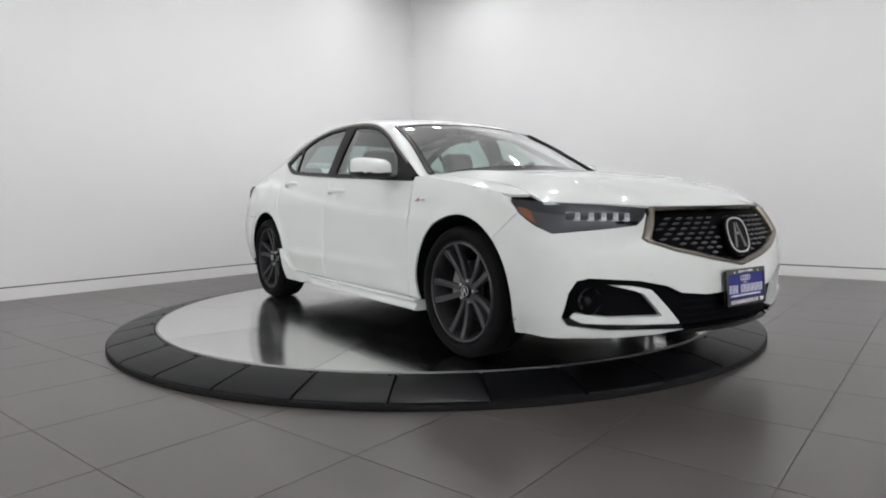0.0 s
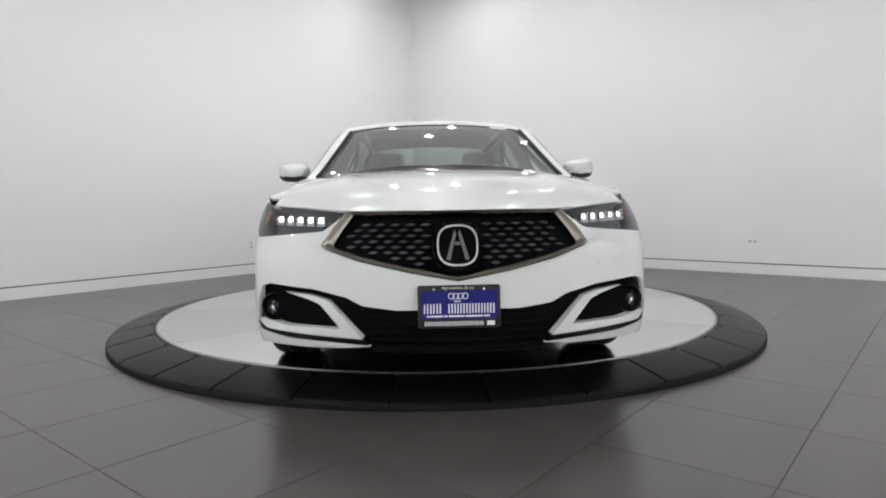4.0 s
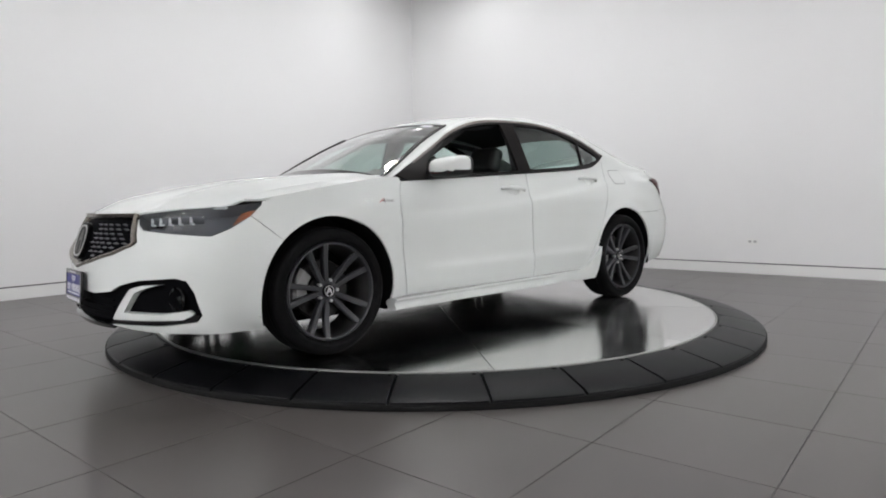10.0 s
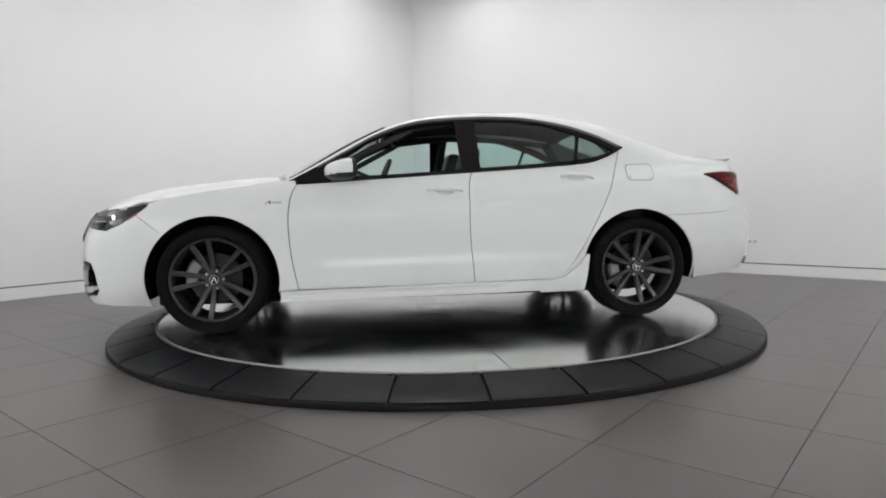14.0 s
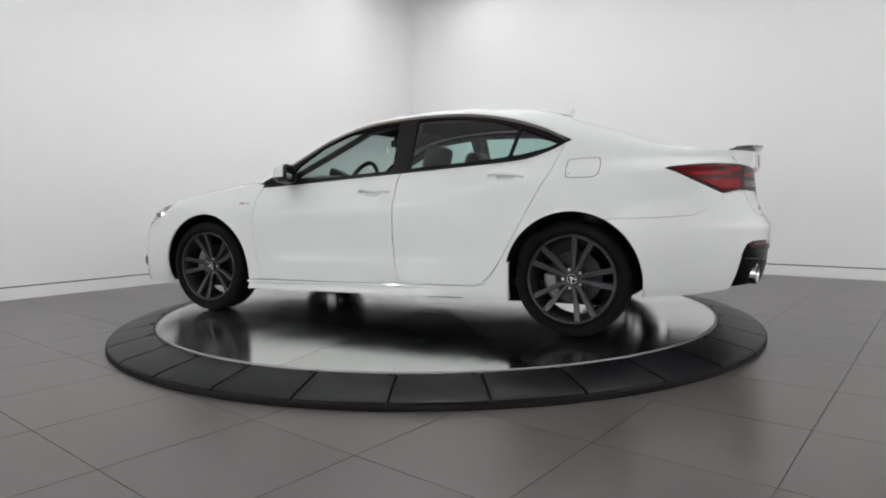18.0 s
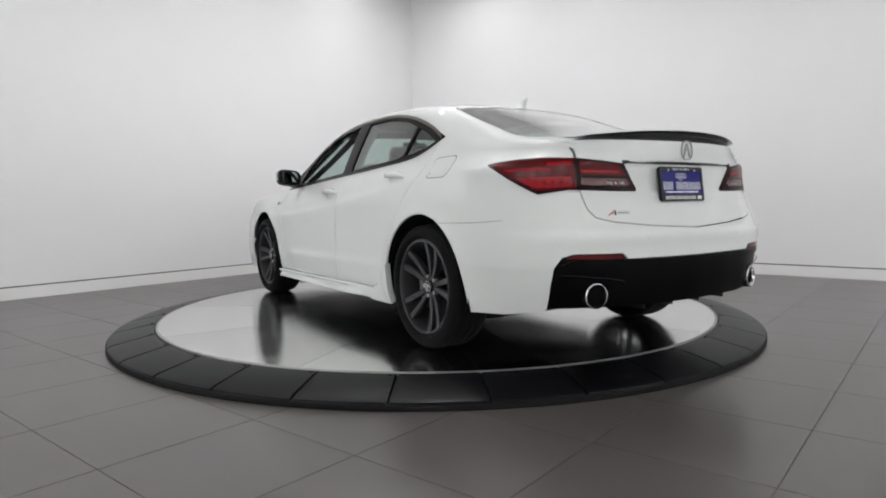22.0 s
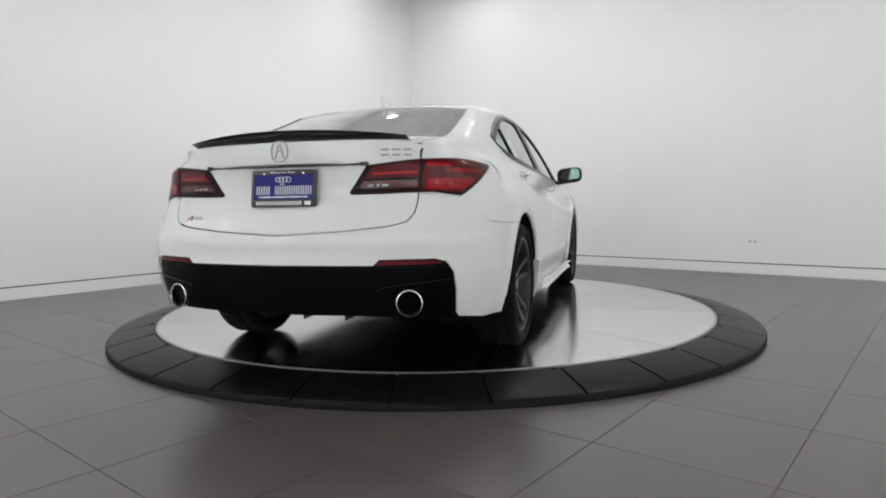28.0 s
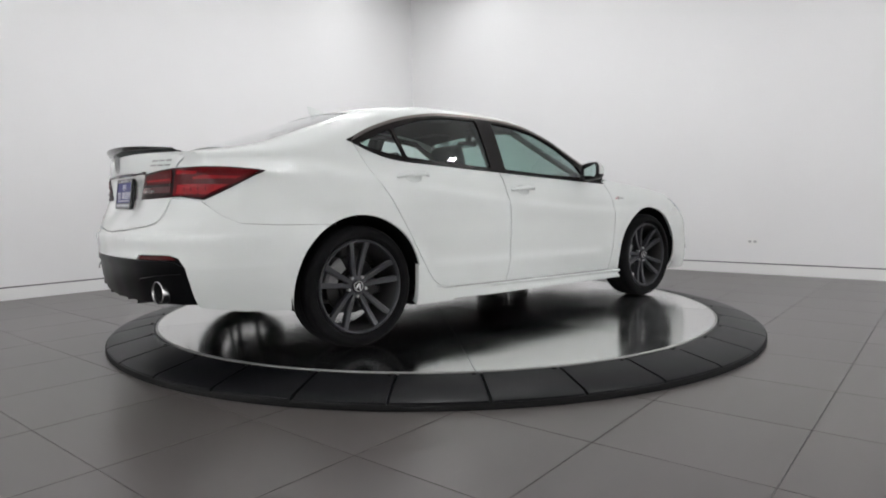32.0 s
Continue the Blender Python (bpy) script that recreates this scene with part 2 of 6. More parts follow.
def build_ring():
    ring = tagged(new("turntable_ring"), "black ramped ring of bolted panels round the turntable", "turntable ring")
    bm = bmesh.new()
    lathe(bm, [(DISC_R + 0.004, 0.0), (DISC_R + 0.004, DISC_Z - 0.012), (DISC_R + 0.008, DISC_Z - 0.012), (DISC_R + 0.014, DISC_Z - 0.035), (RING_R - 0.014, 0.016), (RING_R - 0.010, 0.028), (RING_R - 0.004, 0.028), (RING_R, 0.022), (RING_R, 0.0)], 160, "z")
    part("ring_base", bm, RING_DARK, ring, smooth=40)
    n = 33
    step = 2 * math.pi / n
    bm = bmesh.new()
    half = step / 2 - 0.0031
    prof = [(DISC_R + 0.006, DISC_Z - 0.020), (DISC_R + 0.006, DISC_Z - 0.006), (DISC_R + 0.010, DISC_Z - 0.002), (DISC_R + 0.05, DISC_Z - 0.004), (RING_R - 0.035, 0.046), (RING_R - 0.012, 0.036), (RING_R - 0.008, 0.030), (RING_R - 0.008, 0.020)]
    lathe(bm, prof, 6, "z", sweep=(-math.degrees(half), math.degrees(half)))
    rim = [e for e in bm.edges if e.is_boundary]
    got = bmesh.ops.extrude_edge_only(bm, edges=rim)["geom"]
    for v in got:
        if isinstance(v, bmesh.types.BMVert):
            v.co.z -= 0.024
    bmesh.ops.recalc_face_normals(bm, faces=bm.faces)
    shared = part("ring_panel", bm, RUBBER, ring, smooth=25)
    bm = bmesh.new()
    lathe(bm, [(0.0, 0.004), (0.008, 0.004), (0.011, 0.0), (0.011, -0.006)], 12, "z")
    bolt = part("bolt", bm, RING_DARK, shared, smooth=40)
    bolt.location = ((DISC_R + 0.028) * math.cos(half * 0.86), (DISC_R + 0.028) * math.sin(half * 0.86), DISC_Z - 0.003)
    start = RING_START
    for k in range(n):
        a = start + k * step
        if k == 0:
            shared.rotation_euler = (0, 0, a)
        else:
            o = link("ring_panel", shared.data, None, ring)
            o.rotation_euler = (0, 0, a)
            b2 = link("bolt", bolt.data, None, o)
            b2.location = bolt.location
    return ring


RING_START = radians(-95.4 + 180.0 / 33)
build_room()
build_lamps()
TABLE = build_turntable()
build_ring()


# ---- the car's skin ----
# car axes: x forward from the front axle, y to its left, z up from the plate
def smooth_curve(points, spread, lo=None, hi=None, n=1200):
    """A smooth function through a rough line of (place, value)."""
    xs, ys = zip(*sorted(points))
    lo, hi = xs[0] - 4 * spread, xs[-1] + 4 * spread
    grid = np.linspace(lo, hi, n)
    slope0, slope1 = (ys[1] - ys[0]) / (xs[1] - xs[0]), (ys[-1] - ys[-2]) / (xs[-1] - xs[-2])
    xx = (lo, *xs, hi)
    yy = (ys[0] + slope0 * (lo - xs[0]), *ys, ys[-1] + slope1 * (hi - xs[-1]))
    val = np.interp(grid, xx, yy)
    step = grid[1] - grid[0]
    k = np.arange(-int(3 * spread / step), int(3 * spread / step) + 1) * step
    w = np.exp(-0.5 * (k / spread) ** 2)
    w /= w.sum()
    pad = len(k) // 2
    ext = np.concatenate([val[0] + (val[1] - val[0]) * np.arange(-pad, 0), val, val[-1] + (val[-1] - val[-2]) * np.arange(1, pad + 1)])
    out = np.convolve(ext, w, "valid")
    vals, count = out.tolist(), len(out) - 2

    def at(t):
        k = (t - lo) / step
        i = min(count, max(0, int(k)))
        return vals[i] + (vals[i + 1] - vals[i]) * min(1.0, max(0.0, k - i))
    return at


# plan outline at bumper height, from the middle of the nose round to the middle of the tail
PLAN = [(0.985, 0), (0.978, 0.15), (0.955, 0.30), (0.918, 0.42), (0.874, 0.545), (0.824, 0.670), (0.764, 0.782), (0.684, 0.856), (0.575, 0.892), (0.40, 0.902), (0.2, 0.906),
        (0, 0.909), (-0.4, 0.905), (-1.0, 0.903), (-1.6, 0.905), (-2.2, 0.907), (-2.775, 0.910), (-3.05, 0.906), (-3.3, 0.89), (-3.5, 0.86), (-3.62, 0.815), (-3.70, 0.74),
        (-3.76, 0.62), (-3.81, 0.46), (-3.835, 0.25), (-3.845, 0)]


def plan_functions():
    pts = np.array([(x, -y) for x, y in reversed(PLAN[1:4])] + PLAN + [(x, -y) for x, y in reversed(PLAN[-4:-1])])
    s = np.concatenate([[0], np.cumsum(np.hypot(*np.diff(pts, axis=0).T))])
    s -= s[3]
    return smooth_curve(list(zip(s, pts[:, 0])), 0.05, n=3000), smooth_curve(list(zip(s, pts[:, 1])), 0.05, n=3000), s[-4]


PLAN_X, PLAN_Y, PLAN_END = plan_functions()
WIDTH = smooth_curve([(0.10, 0.80), (0.17, 0.835), (0.22, 0.868), (0.30, 0.893), (0.42, 0.908), (0.60, 0.912), (0.72, 0.906), (0.80, 0.894), (0.88, 0.870), (0.95, 0.846),
                      (1.0, 0.824), (1.05, 0.803), (1.1, 0.780), (1.2, 0.733), (1.3, 0.680), (1.36, 0.645), (1.45, 0.585)], 0.022)
UPPER = smooth_curve([(0.6, 0.985), (0.2, 0.975), (-0.3, 0.965), (-0.6, 0.965), (-1.0, 0.985), (-1.6, 1.0), (-2.3, 0.985), (-2.7, 0.945), (-3.3, 0.915), (-3.8, 0.90)], 0.12)
NOSE = smooth_curve([(0.10, -0.13), (0.15, -0.08), (0.20, -0.030), (0.23, -0.012), (0.28, -0.003), (0.36, 0.0), (0.5, -0.002), (0.57, -0.008), (0.63, -0.02), (0.70, -0.052), (0.76, -0.092), (0.85, -0.18), (1.0, -0.4)], 0.022)
TAIL = smooth_curve([(0.10, 0.16), (0.2, 0.09), (0.3, 0.035), (0.4, 0.008), (0.5, 0.0), (0.6, 0.006), (0.68, 0.022), (0.75, 0.05), (0.85, 0.085), (0.95, 0.088), (1.0, 0.075), (1.1, 0.08), (1.2, 0.2)], 0.018)


def step_up(a, b, t):
    t = min(1.0, max(0.0, (t - a) / (b - a)))
    return t * t * (3 - 2 * t)


def skin(u, z, inset=0.0):
    """The place on the car's side, nose and tail at the plan length u (negative: right side) and the height z."""
    side = 1 if u >= 0 else -1
    a = abs(u)
    x, y = PLAN_X(a), PLAN_Y(a)
    front, rear = step_up(0.05, 0.75, x), step_up(-3.0, -3.7, x)
    corner = 1 + 0.9 * math.exp(-((x - 0.62) / 0.2) ** 2) * step_up(0.38, 0.55, z)
    x += front * corner * NOSE(z) + rear * TAIL(z)
    x += 0.038 * rear * step_up(0.66, 0.82, z) * step_up(0.972, 0.955, z) * step_up(0.43, 0.18, y)      # plate recess
    x -= 0.014 * rear * (math.exp(-((z - 0.638) / 0.018) ** 2) if z > 0.638 else math.exp(-((z - 0.638) / 0.045) ** 2))      # shelf of the bumper
    haunch = step_up(-2.95, -3.25, x)
    up = step_up(0.78, 1.05, z) * (1 - haunch) + step_up(0.95, 1.04, z) * haunch
    w = WIDTH(z) / 0.912
    w += (1 - w) * step_up(0.42, 0.66, PLAN_X(a)) * step_up(0.55, 0.40, z)      # the pods stand out to the foot
    y *= w * (1 + up * (UPPER(x) - 1)) * (1 + 0.014 * haunch * math.exp(-((z - 0.955) / 0.05) ** 2))
    if y > 0.5 * 0.9:
        # folds low on both bumpers, where the surface turns inwards
        y -= 0.020 * step_up(-3.05, -3.25, x) * max(0.0, (0.49 - z) / 0.2) + 0.014 * step_up(0.38, 0.5, x) * step_up(0.74, 0.58, x) * max(0.0, (0.30 - z) / 0.1)
        # lips round the arches and the two creases along the doors
        for ax in (0.0, -2.775):
            d = math.hypot(x - ax, z - 0.335)
            y += 0.010 * math.exp(-((d - 0.40) / 0.05) ** 2)
        mid = step_up(0.3, -0.3, x) * step_up(-3.3, -2.9, x)
        back = -x - 0.5
        crease = 0.70 + 0.045 * back + 0.028 * back * abs(back)
        y += mid * 0.010 * (math.exp(-((z - crease) / 0.035) ** 2) if z > crease else math.exp(-((z - crease) / 0.09) ** 2))
        low = 0.385 + 0.012 * (-x)
        y += mid * 0.010 * (math.exp(-((z - low) / 0.10) ** 2) if z < low else math.exp(-((z - low) / 0.035) ** 2)) * step_up(-0.55, -0.75, x) * step_up(-2.35, -2.15, x)
    return Vector((x, side * y, z))


def u_of_x(x, z, side=1):
    lo, hi = 0.35, PLAN_END - 0.35
    for _ in range(34):
        m = (lo + hi) / 2
        if skin(m, z).x > x:
            lo = m
        else:
            hi = m
    return side * lo


def u_of_y(y, z, rear=False):
    a = abs(y)
    lo, hi = (0.0, 1.6) if not rear else (PLAN_END - 1.2, PLAN_END)
    for _ in range(34):
        m = (lo + hi) / 2
        if (skin(m, z).y < a) != rear:
            lo = m
        else:
            hi = m
    return lo if y >= 0 else -lo


def dense(pts, step=0.04, closed=True):
    out = []
    n = len(pts)
    for i in range(n if closed else n - 1):
        a, b = pts[i], pts[(i + 1) % n]
        k = max(1, int(math.dist(a, b) / step))
        out += [(a[0] + (b[0] - a[0]) * j / k, a[1] + (b[1] - a[1]) * j / k) for j in range(k)]
    return out if closed else out + [tuple(pts[-1])]


def rounded(pts, r=0.02, n=4, closed=True):
    """Rounds the corners of an outline."""
    out = []
    c = len(pts)
    for i in range(c):
        p = Vector(pts[i])
        if not closed and i in (0, c - 1):
            out.append(tuple(p))
            continue
        a, b = Vector(pts[i - 1]), Vector(pts[(i + 1) % c])
        ra, rb = min(r, (a - p).length * 0.45), min(r, (b - p).length * 0.45)
        p0, p1 = p + (a - p).normalized() * ra, p + (b - p).normalized() * rb
        for k in range(n + 1):
            t = k / n
            q = (1 - t) ** 2 * p0 + 2 * t * (1 - t) * p + t * t * p1
            out.append((q.x, q.y))
    return out


def bow(pts, n=5):
    """A smooth line through points (Catmull-Rom)."""
    p = [Vector(q) for q in pts]
    p = [2 * p[0] - p[1]] + p + [2 * p[-1] - p[-2]]
    out = []
    for i in range(1, len(p) - 2):
        a, b, c, d = p[i - 1:i + 3]
        for k in range(n):
            t = k / n
            q = 0.5 * (2 * b + (c - a) * t + (2 * a - 5 * b + 4 * c - d) * t * t + (3 * b - a - 3 * c + d) * t ** 3)
            out.append(tuple(q))
    return out + [tuple(p[-2])]


def arc(cx, cz, r, a0, a1, n=24):
    return [(cx + r * math.cos(radians(a0 + (a1 - a0) * i / n)), cz + r * math.sin(radians(a0 + (a1 - a0) * i / n))) for i in range(n + 1)]


def inside(p, poly):
    x, y = p
    hit = False
    j = len(poly) - 1
    for i in range(len(poly)):
        (xi, yi), (xj, yj) = poly[i], poly[j]
        if (yi > y) != (yj > y) and x < (xj - xi) * (y - yi) / (yj - yi) + xi:
            hit = not hit
        j = i
    return hit


def trim(bm, poly, keep_inside):
    n = len(poly)
    for i in range(n):
        a, b = Vector((*poly[i], 0)), Vector((*poly[(i + 1) % n], 0))
        d = b - a
        if d.length < 1e-6:
            continue
        lo = (min(a.x, b.x) - 1e-5, min(a.y, b.y) - 1e-5)
        hi = (max(a.x, b.x) + 1e-5, max(a.y, b.y) + 1e-5)
        near = []
        for f in bm.faces:
            xs = [v.co.x for v in f.verts]
            if max(xs) < lo[0] or min(xs) > hi[0]:
                continue
            ys = [v.co.y for v in f.verts]
            if max(ys) < lo[1] or min(ys) > hi[1]:
                continue
            near.append(f)
        if not near:
            continue
        geom = list(set(near) | {e for f in near for e in f.edges} | {v for f in near for v in f.verts})
        bmesh.ops.bisect_plane(bm, geom=geom, dist=1e-6, plane_co=a, plane_no=Vector((-d.y, d.x, 0)).normalized())
    gone = [f for f in bm.faces if inside(f.calc_center_median().to_2d(), poly) != keep_inside]
    bmesh.ops.delete(bm, geom=gone, context="FACES")


def sheet(outer, holes=(), du=0.05, dv=0.05):
    """A flat sheet with that outline and those holes, cut into small cells."""
    xs, ys = [p[0] for p in outer], [p[1] for p in outer]
    x0, x1, y0, y1 = min(xs) - 1e-3, max(xs) + 1e-3, min(ys) - 1e-3, max(ys) + 1e-3
    nx, ny = max(1, math.ceil((x1 - x0) / du)), max(1, math.ceil((y1 - y0) / dv))
    bm = bmesh.new()
    grid = [[bm.verts.new((x0 + (x1 - x0) * i / nx, y0 + (y1 - y0) * j / ny, 0)) for j in range(ny + 1)] for i in range(nx + 1)]
    for i in range(nx):
        for j in range(ny):
            bm.faces.new((grid[i][j], grid[i + 1][j], grid[i + 1][j + 1], grid[i][j + 1]))
    trim(bm, outer, True)
    for h in holes:
        trim(bm, h, False)
    bmesh.ops.remove_doubles(bm, verts=bm.verts, dist=2e-5)
    return bm


MIDDLE = Vector((-1.4, 0, 0.55))


def press(name, bm, place, mat, parent, label="", depth=0.012, lift=0.0, edge=0.0, mirror=False, holed_mats=None):
    """Bends a flat sheet onto place(p, q), with true normals, and folds its rim inwards by depth. lift: metres proud of the surface."""
    e = 1e-3
    verts, normals = [], []
    index = {}
    for v in bm.verts:
        p, q = v.co.x, v.co.y
        o = place(p, q)
        n = (place(p + e, q) - place(p - e, q)).cross(place(p, q + e) - place(p, q - e)).normalized()
        if n.dot(o - MIDDLE) < 0:
            n = -n
        o = o + n * lift
        if mirror:
            o, n = Vector((o.x, -o.y, o.z)), Vector((n.x, -n.y, n.z))
        index[v] = len(verts)
        verts.append(o)
        normals.append(n)
    faces, loops = [], []
    rim = []
    for f in bm.faces:
        ids = [index[v] for v in f.verts]
        ring = [verts[i] for i in ids]
        area = Vector((0, 0, 0))
        for i in range(1, len(ring) - 1):
            area += (ring[i] - ring[0]).cross(ring[i + 1] - ring[0])
        if area.dot(normals[ids[0]]) < 0:
            ids.reverse()
        faces.append(ids)
        loops += [normals[i] for i in ids]
        for k in range(len(ids)):
            rim.append((ids[k], ids[(k + 1) % len(ids)]))
    have = set(rim)
    if depth:
        deep = {}
        for a, b in rim:
            if (b, a) in have:
                continue
            for i in (a, b):
                if i not in deep:
                    deep[i] = len(verts)
                    verts.append(verts[i] - normals[i] * depth)
                    normals.append(normals[i])
            quad = [b, a, deep[a], deep[b]]
            n = (verts[a] - verts[b]).cross(verts[deep[a]] - verts[b]).normalized()
            faces.append(quad)
            loops += [n] * 4
    me = bpy.data.meshes.new(name)
    me.from_pydata([tuple(v) for v in verts], [], faces)
    me.shade_smooth()
    me.normals_split_custom_set([tuple(n) for n in loops])
    bm.free()
    return link(name, me, mat, parent, label)


def side_outline(pts, side=1, step=0.04, closed=True):
    """An outline in (x, z) as seen from the side, in the skin's own (u, z)."""
    return [(u_of_x(x, z, side), z) for x, z in dense(pts, step, closed)]


# ---- the car's top ----
ROOFLINE = smooth_curve([(-0.22, 0.955), (-0.345, 1.00), (-0.545, 1.105), (-0.775, 1.225), (-1.00, 1.318), (-1.235, 1.392), (-1.5, 1.432), (-1.8, 1.447), (-2.1, 1.445), (-2.4, 1.418), (-2.62, 1.374),
                         (-2.9, 1.282), (-3.15, 1.197), (-3.35, 1.132), (-3.6, 1.07)], 0.05)


def roof(x, y):
    """Roof, windscreen and rear window."""
    k = step_up(-1.3, -0.9, x)
    bend = 0.27 * y * y * k - 0.07 * y * y * step_up(-2.5, -2.8, x)
    return Vector((x, y, ROOFLINE(x + bend) - (0.075 - 0.04 * k) * y * y - (0.10 - 0.06 * k) * y ** 4))


SHOULDER = smooth_curve([(0.95, 0.752), (0.80, 0.766), (0.66, 0.787), (0.36, 0.826), (0.0, 0.888), (-0.4, 0.944), (-0.55, 0.958), (-0.7, 0.97)], 0.05)
HOODLINE = smooth_curve([(0.95, 0.752), (0.87, 0.768), (0.70, 0.846), (0.45, 0.910), (0.18, 0.951), (-0.1, 0.978), (-0.4, 0.993), (-0.6, 1.000)], 0.05)


def hood_edge(x):
    return skin(u_of_x(x, SHOULDER(x)), SHOULDER(x)).y if x < 0.79 else skin(u_of_x(0.79, SHOULDER(0.79)), SHOULDER(0.79)).y


_edge_x = np.linspace(-0.75, 0.80, 60)
_edge_y = [hood_edge(x) for x in _edge_x]


def hood(x, y):
    half = float(np.interp(x, _edge_x, _edge_y))
    t = min(1.15, abs(y) / half)
    crown = 1 - t ** 2.6
    z = SHOULDER(x) + (HOODLINE(x) - SHOULDER(x)) * crown
    rise = step_up(0.85, 0.3, x) * step_up(-0.55, -0.2, x) * 0.013
    off = abs(y) - (0.50 + 0.06 * (0.3 - x))
    z += rise * math.exp(-(off / (0.028 if off < 0 else 0.10)) ** 2)
    return Vector((x, y, z))


DECKLINE = smooth_curve([(-3.2, 1.16), (-3.35, 1.128), (-3.5, 1.104), (-3.65, 1.088), (-3.78, 1.078)], 0.03)


def deck(x, y):
    return Vector((x, y, DECKLINE(x) - 0.013 - 0.02 * y * y - 0.06 * y ** 4))


def hermite(p0, t0, p1, t1, k):
    return (2 * k ** 3 - 3 * k ** 2 + 1) * p0 + (k ** 3 - 2 * k ** 2 + k) * t0 + (-2 * k ** 3 + 3 * k ** 2) * p1 + (k ** 3 - k ** 2) * t1


# the line along the side where the glasshouse frame ends, and the line along the top where roof and windows begin
RAIL_SIDE = bow([(-0.42, 0.938), (-0.50, 0.962), (-0.82, 1.135), (-1.04, 1.255), (-1.30, 1.340), (-1.62, 1.372), (-2.0, 1.370), (-2.30, 1.325), (-2.55, 1.248), (-2.74, 1.160), (-2.95, 1.092), (-3.25, 1.052), (-3.62, 1.030)], 6)
RAIL_TOP = bow([(-0.40, 0.775), (-0.52, 0.735), (-0.80, 0.655), (-1.02, 0.61), (-1.24, 0.575), (-1.62, 0.555), (-2.0, 0.548), (-2.35, 0.538), (-2.62, 0.550), (-2.85, 0.575), (-3.05, 0.592), (-3.30, 0.605), (-3.60, 0.615)], 6)


def rail_top_place(x, y):
    a, b = roof(x, y), deck(x, y)
    k = step_up(-3.05, -3.35, x)
    return a.lerp(b, k)


def rail_strip(side, i0=0, i1=None, rows=10):
    """The painted pillars and roof rail: a rounded strip between the two lines."""
    i1 = len(RAIL_SIDE) if i1 is None else i1
    verts, uvn = [], []
    for i in range(i0, i1):
        (xs, zs), (xt, yt) = RAIL_SIDE[i], RAIL_TOP[i]
        u = u_of_x(xs, zs)
        p0, p1 = skin(u, zs), rail_top_place(xt, yt)
        gap = (p1 - p0).length
        t0 = (skin(u, zs + 0.002) - skin(u, zs - 0.002)).normalized() * gap
        t1 = (rail_top_place(xt, yt - 0.01) - rail_top_place(xt, yt + 0.01)).normalized() * gap
        verts.append([hermite(p0, t0, p1, t1, k / rows) for k in range(rows + 1)])
    return verts


def grid_mesh(name, rows, mat, parent, label="", mirror=False, smooth=50):
    bm = bmesh.new()
    made = [[bm.verts.new((p.x, -p.y, p.z) if mirror else p) for p in row] for row in rows]
    for a, b in zip(made, made[1:]):
        for j in range(len(a) - 1):
            bm.faces.new((a[j], a[j + 1], b[j + 1], b[j]) if mirror else (a[j], b[j], b[j + 1], a[j + 1]))
    bmesh.ops.recalc_face_normals(bm, faces=bm.faces)
    return part(name, bm, mat, parent, label, smooth)


# ---- glass and lamp materials ----
def glass(name, tint, gloss=0.02, power_of=3.0, least=0.10, most=1.0):
    """Thin tinted glass: clear straight on, more of a mirror at a slant (from least to most)."""
    m, n, l, b = nodes_of(name)
    n.remove(b)
    clear, shine, mix, slant = n.new("ShaderNodeBsdfTransparent"), n.new("ShaderNodeBsdfGlossy"), n.new("ShaderNodeMixShader"), n.new("ShaderNodeLayerWeight")
    clear.inputs[0].default_value = (*tint, 1)
    shine.inputs["Color"].default_value = (1, 1, 1, 1)
    shine.inputs["Roughness"].default_value = gloss
    slant.inputs["Blend"].default_value = 0.5
    power, scale = n.new("ShaderNodeMath"), n.new("ShaderNodeMath")
    power.operation, power.inputs[1].default_value = "POWER", power_of
    scale.operation, scale.inputs[1].default_value, scale.inputs[2].default_value = "MULTIPLY_ADD", most - least, least
    l.new(slant.outputs["Facing"], power.inputs[0])
    l.new(power.outputs[0], scale.inputs[0])
    l.new(scale.outputs[0], mix.inputs[0])
    l.new(clear.outputs[0], mix.inputs[1])
    l.new(shine.outputs[0], mix.inputs[2])
    l.new(mix.outputs[0], n["Material Output"].inputs[0])
    return m


GLASS = glass("green_tinted_glass", (0.74, 0.92, 0.87), 0.02, 2.0, 0.11)
GLASS_DARK = glass("tinted_rear_glass", (0.64, 0.80, 0.76), 0.02, 3.4, 0.075)
GLASS_REAR = glass("rear_window_glass", (0.70, 0.84, 0.80), 0.02, 1.6, 0.14)
LENS = glass("clear_lamp_lens", (0.84, 0.86, 0.89), 0.02, 4.0, 0.05, 0.40)
TAIL_RED = material("red_lamp_lens", (0.085, 0.002, 0.004), 0.20, spec=0.25, stain=0.1, stain_scale=8)
TAIL_DARK = material("dark_red_lamp_lens", (0.012, 0.0015, 0.0025), 0.30, spec=0.15, stain=0.1, stain_scale=8)
SMOKE = material("smoked_lamp_part", (0.075, 0.014, 0.017), 0.2, coat=0.15, stain=0.1)
LAMP_INNER = material("grey_lamp_housing", (0.085, 0.088, 0.100), 0.5, grain=0.05, stain=0.05)
AMBER = material("amber_reflector", (0.36, 0.105, 0.030), 0.4, grain=0.1, scale=200)
LED = material("lit_led", (1, 1, 1), 0.3, emit=6.0, emit_colour=(1.0, 0.99, 0.90))
CRYSTAL = material("crystal_lamp_element", (0.82, 0.83, 0.84), 0.15, stain=0.05)
CABIN = material("black_cabin_trim", (0.016, 0.016, 0.017), 0.6, spec=0.3, grain=0.1, scale=200, stain=0.1)
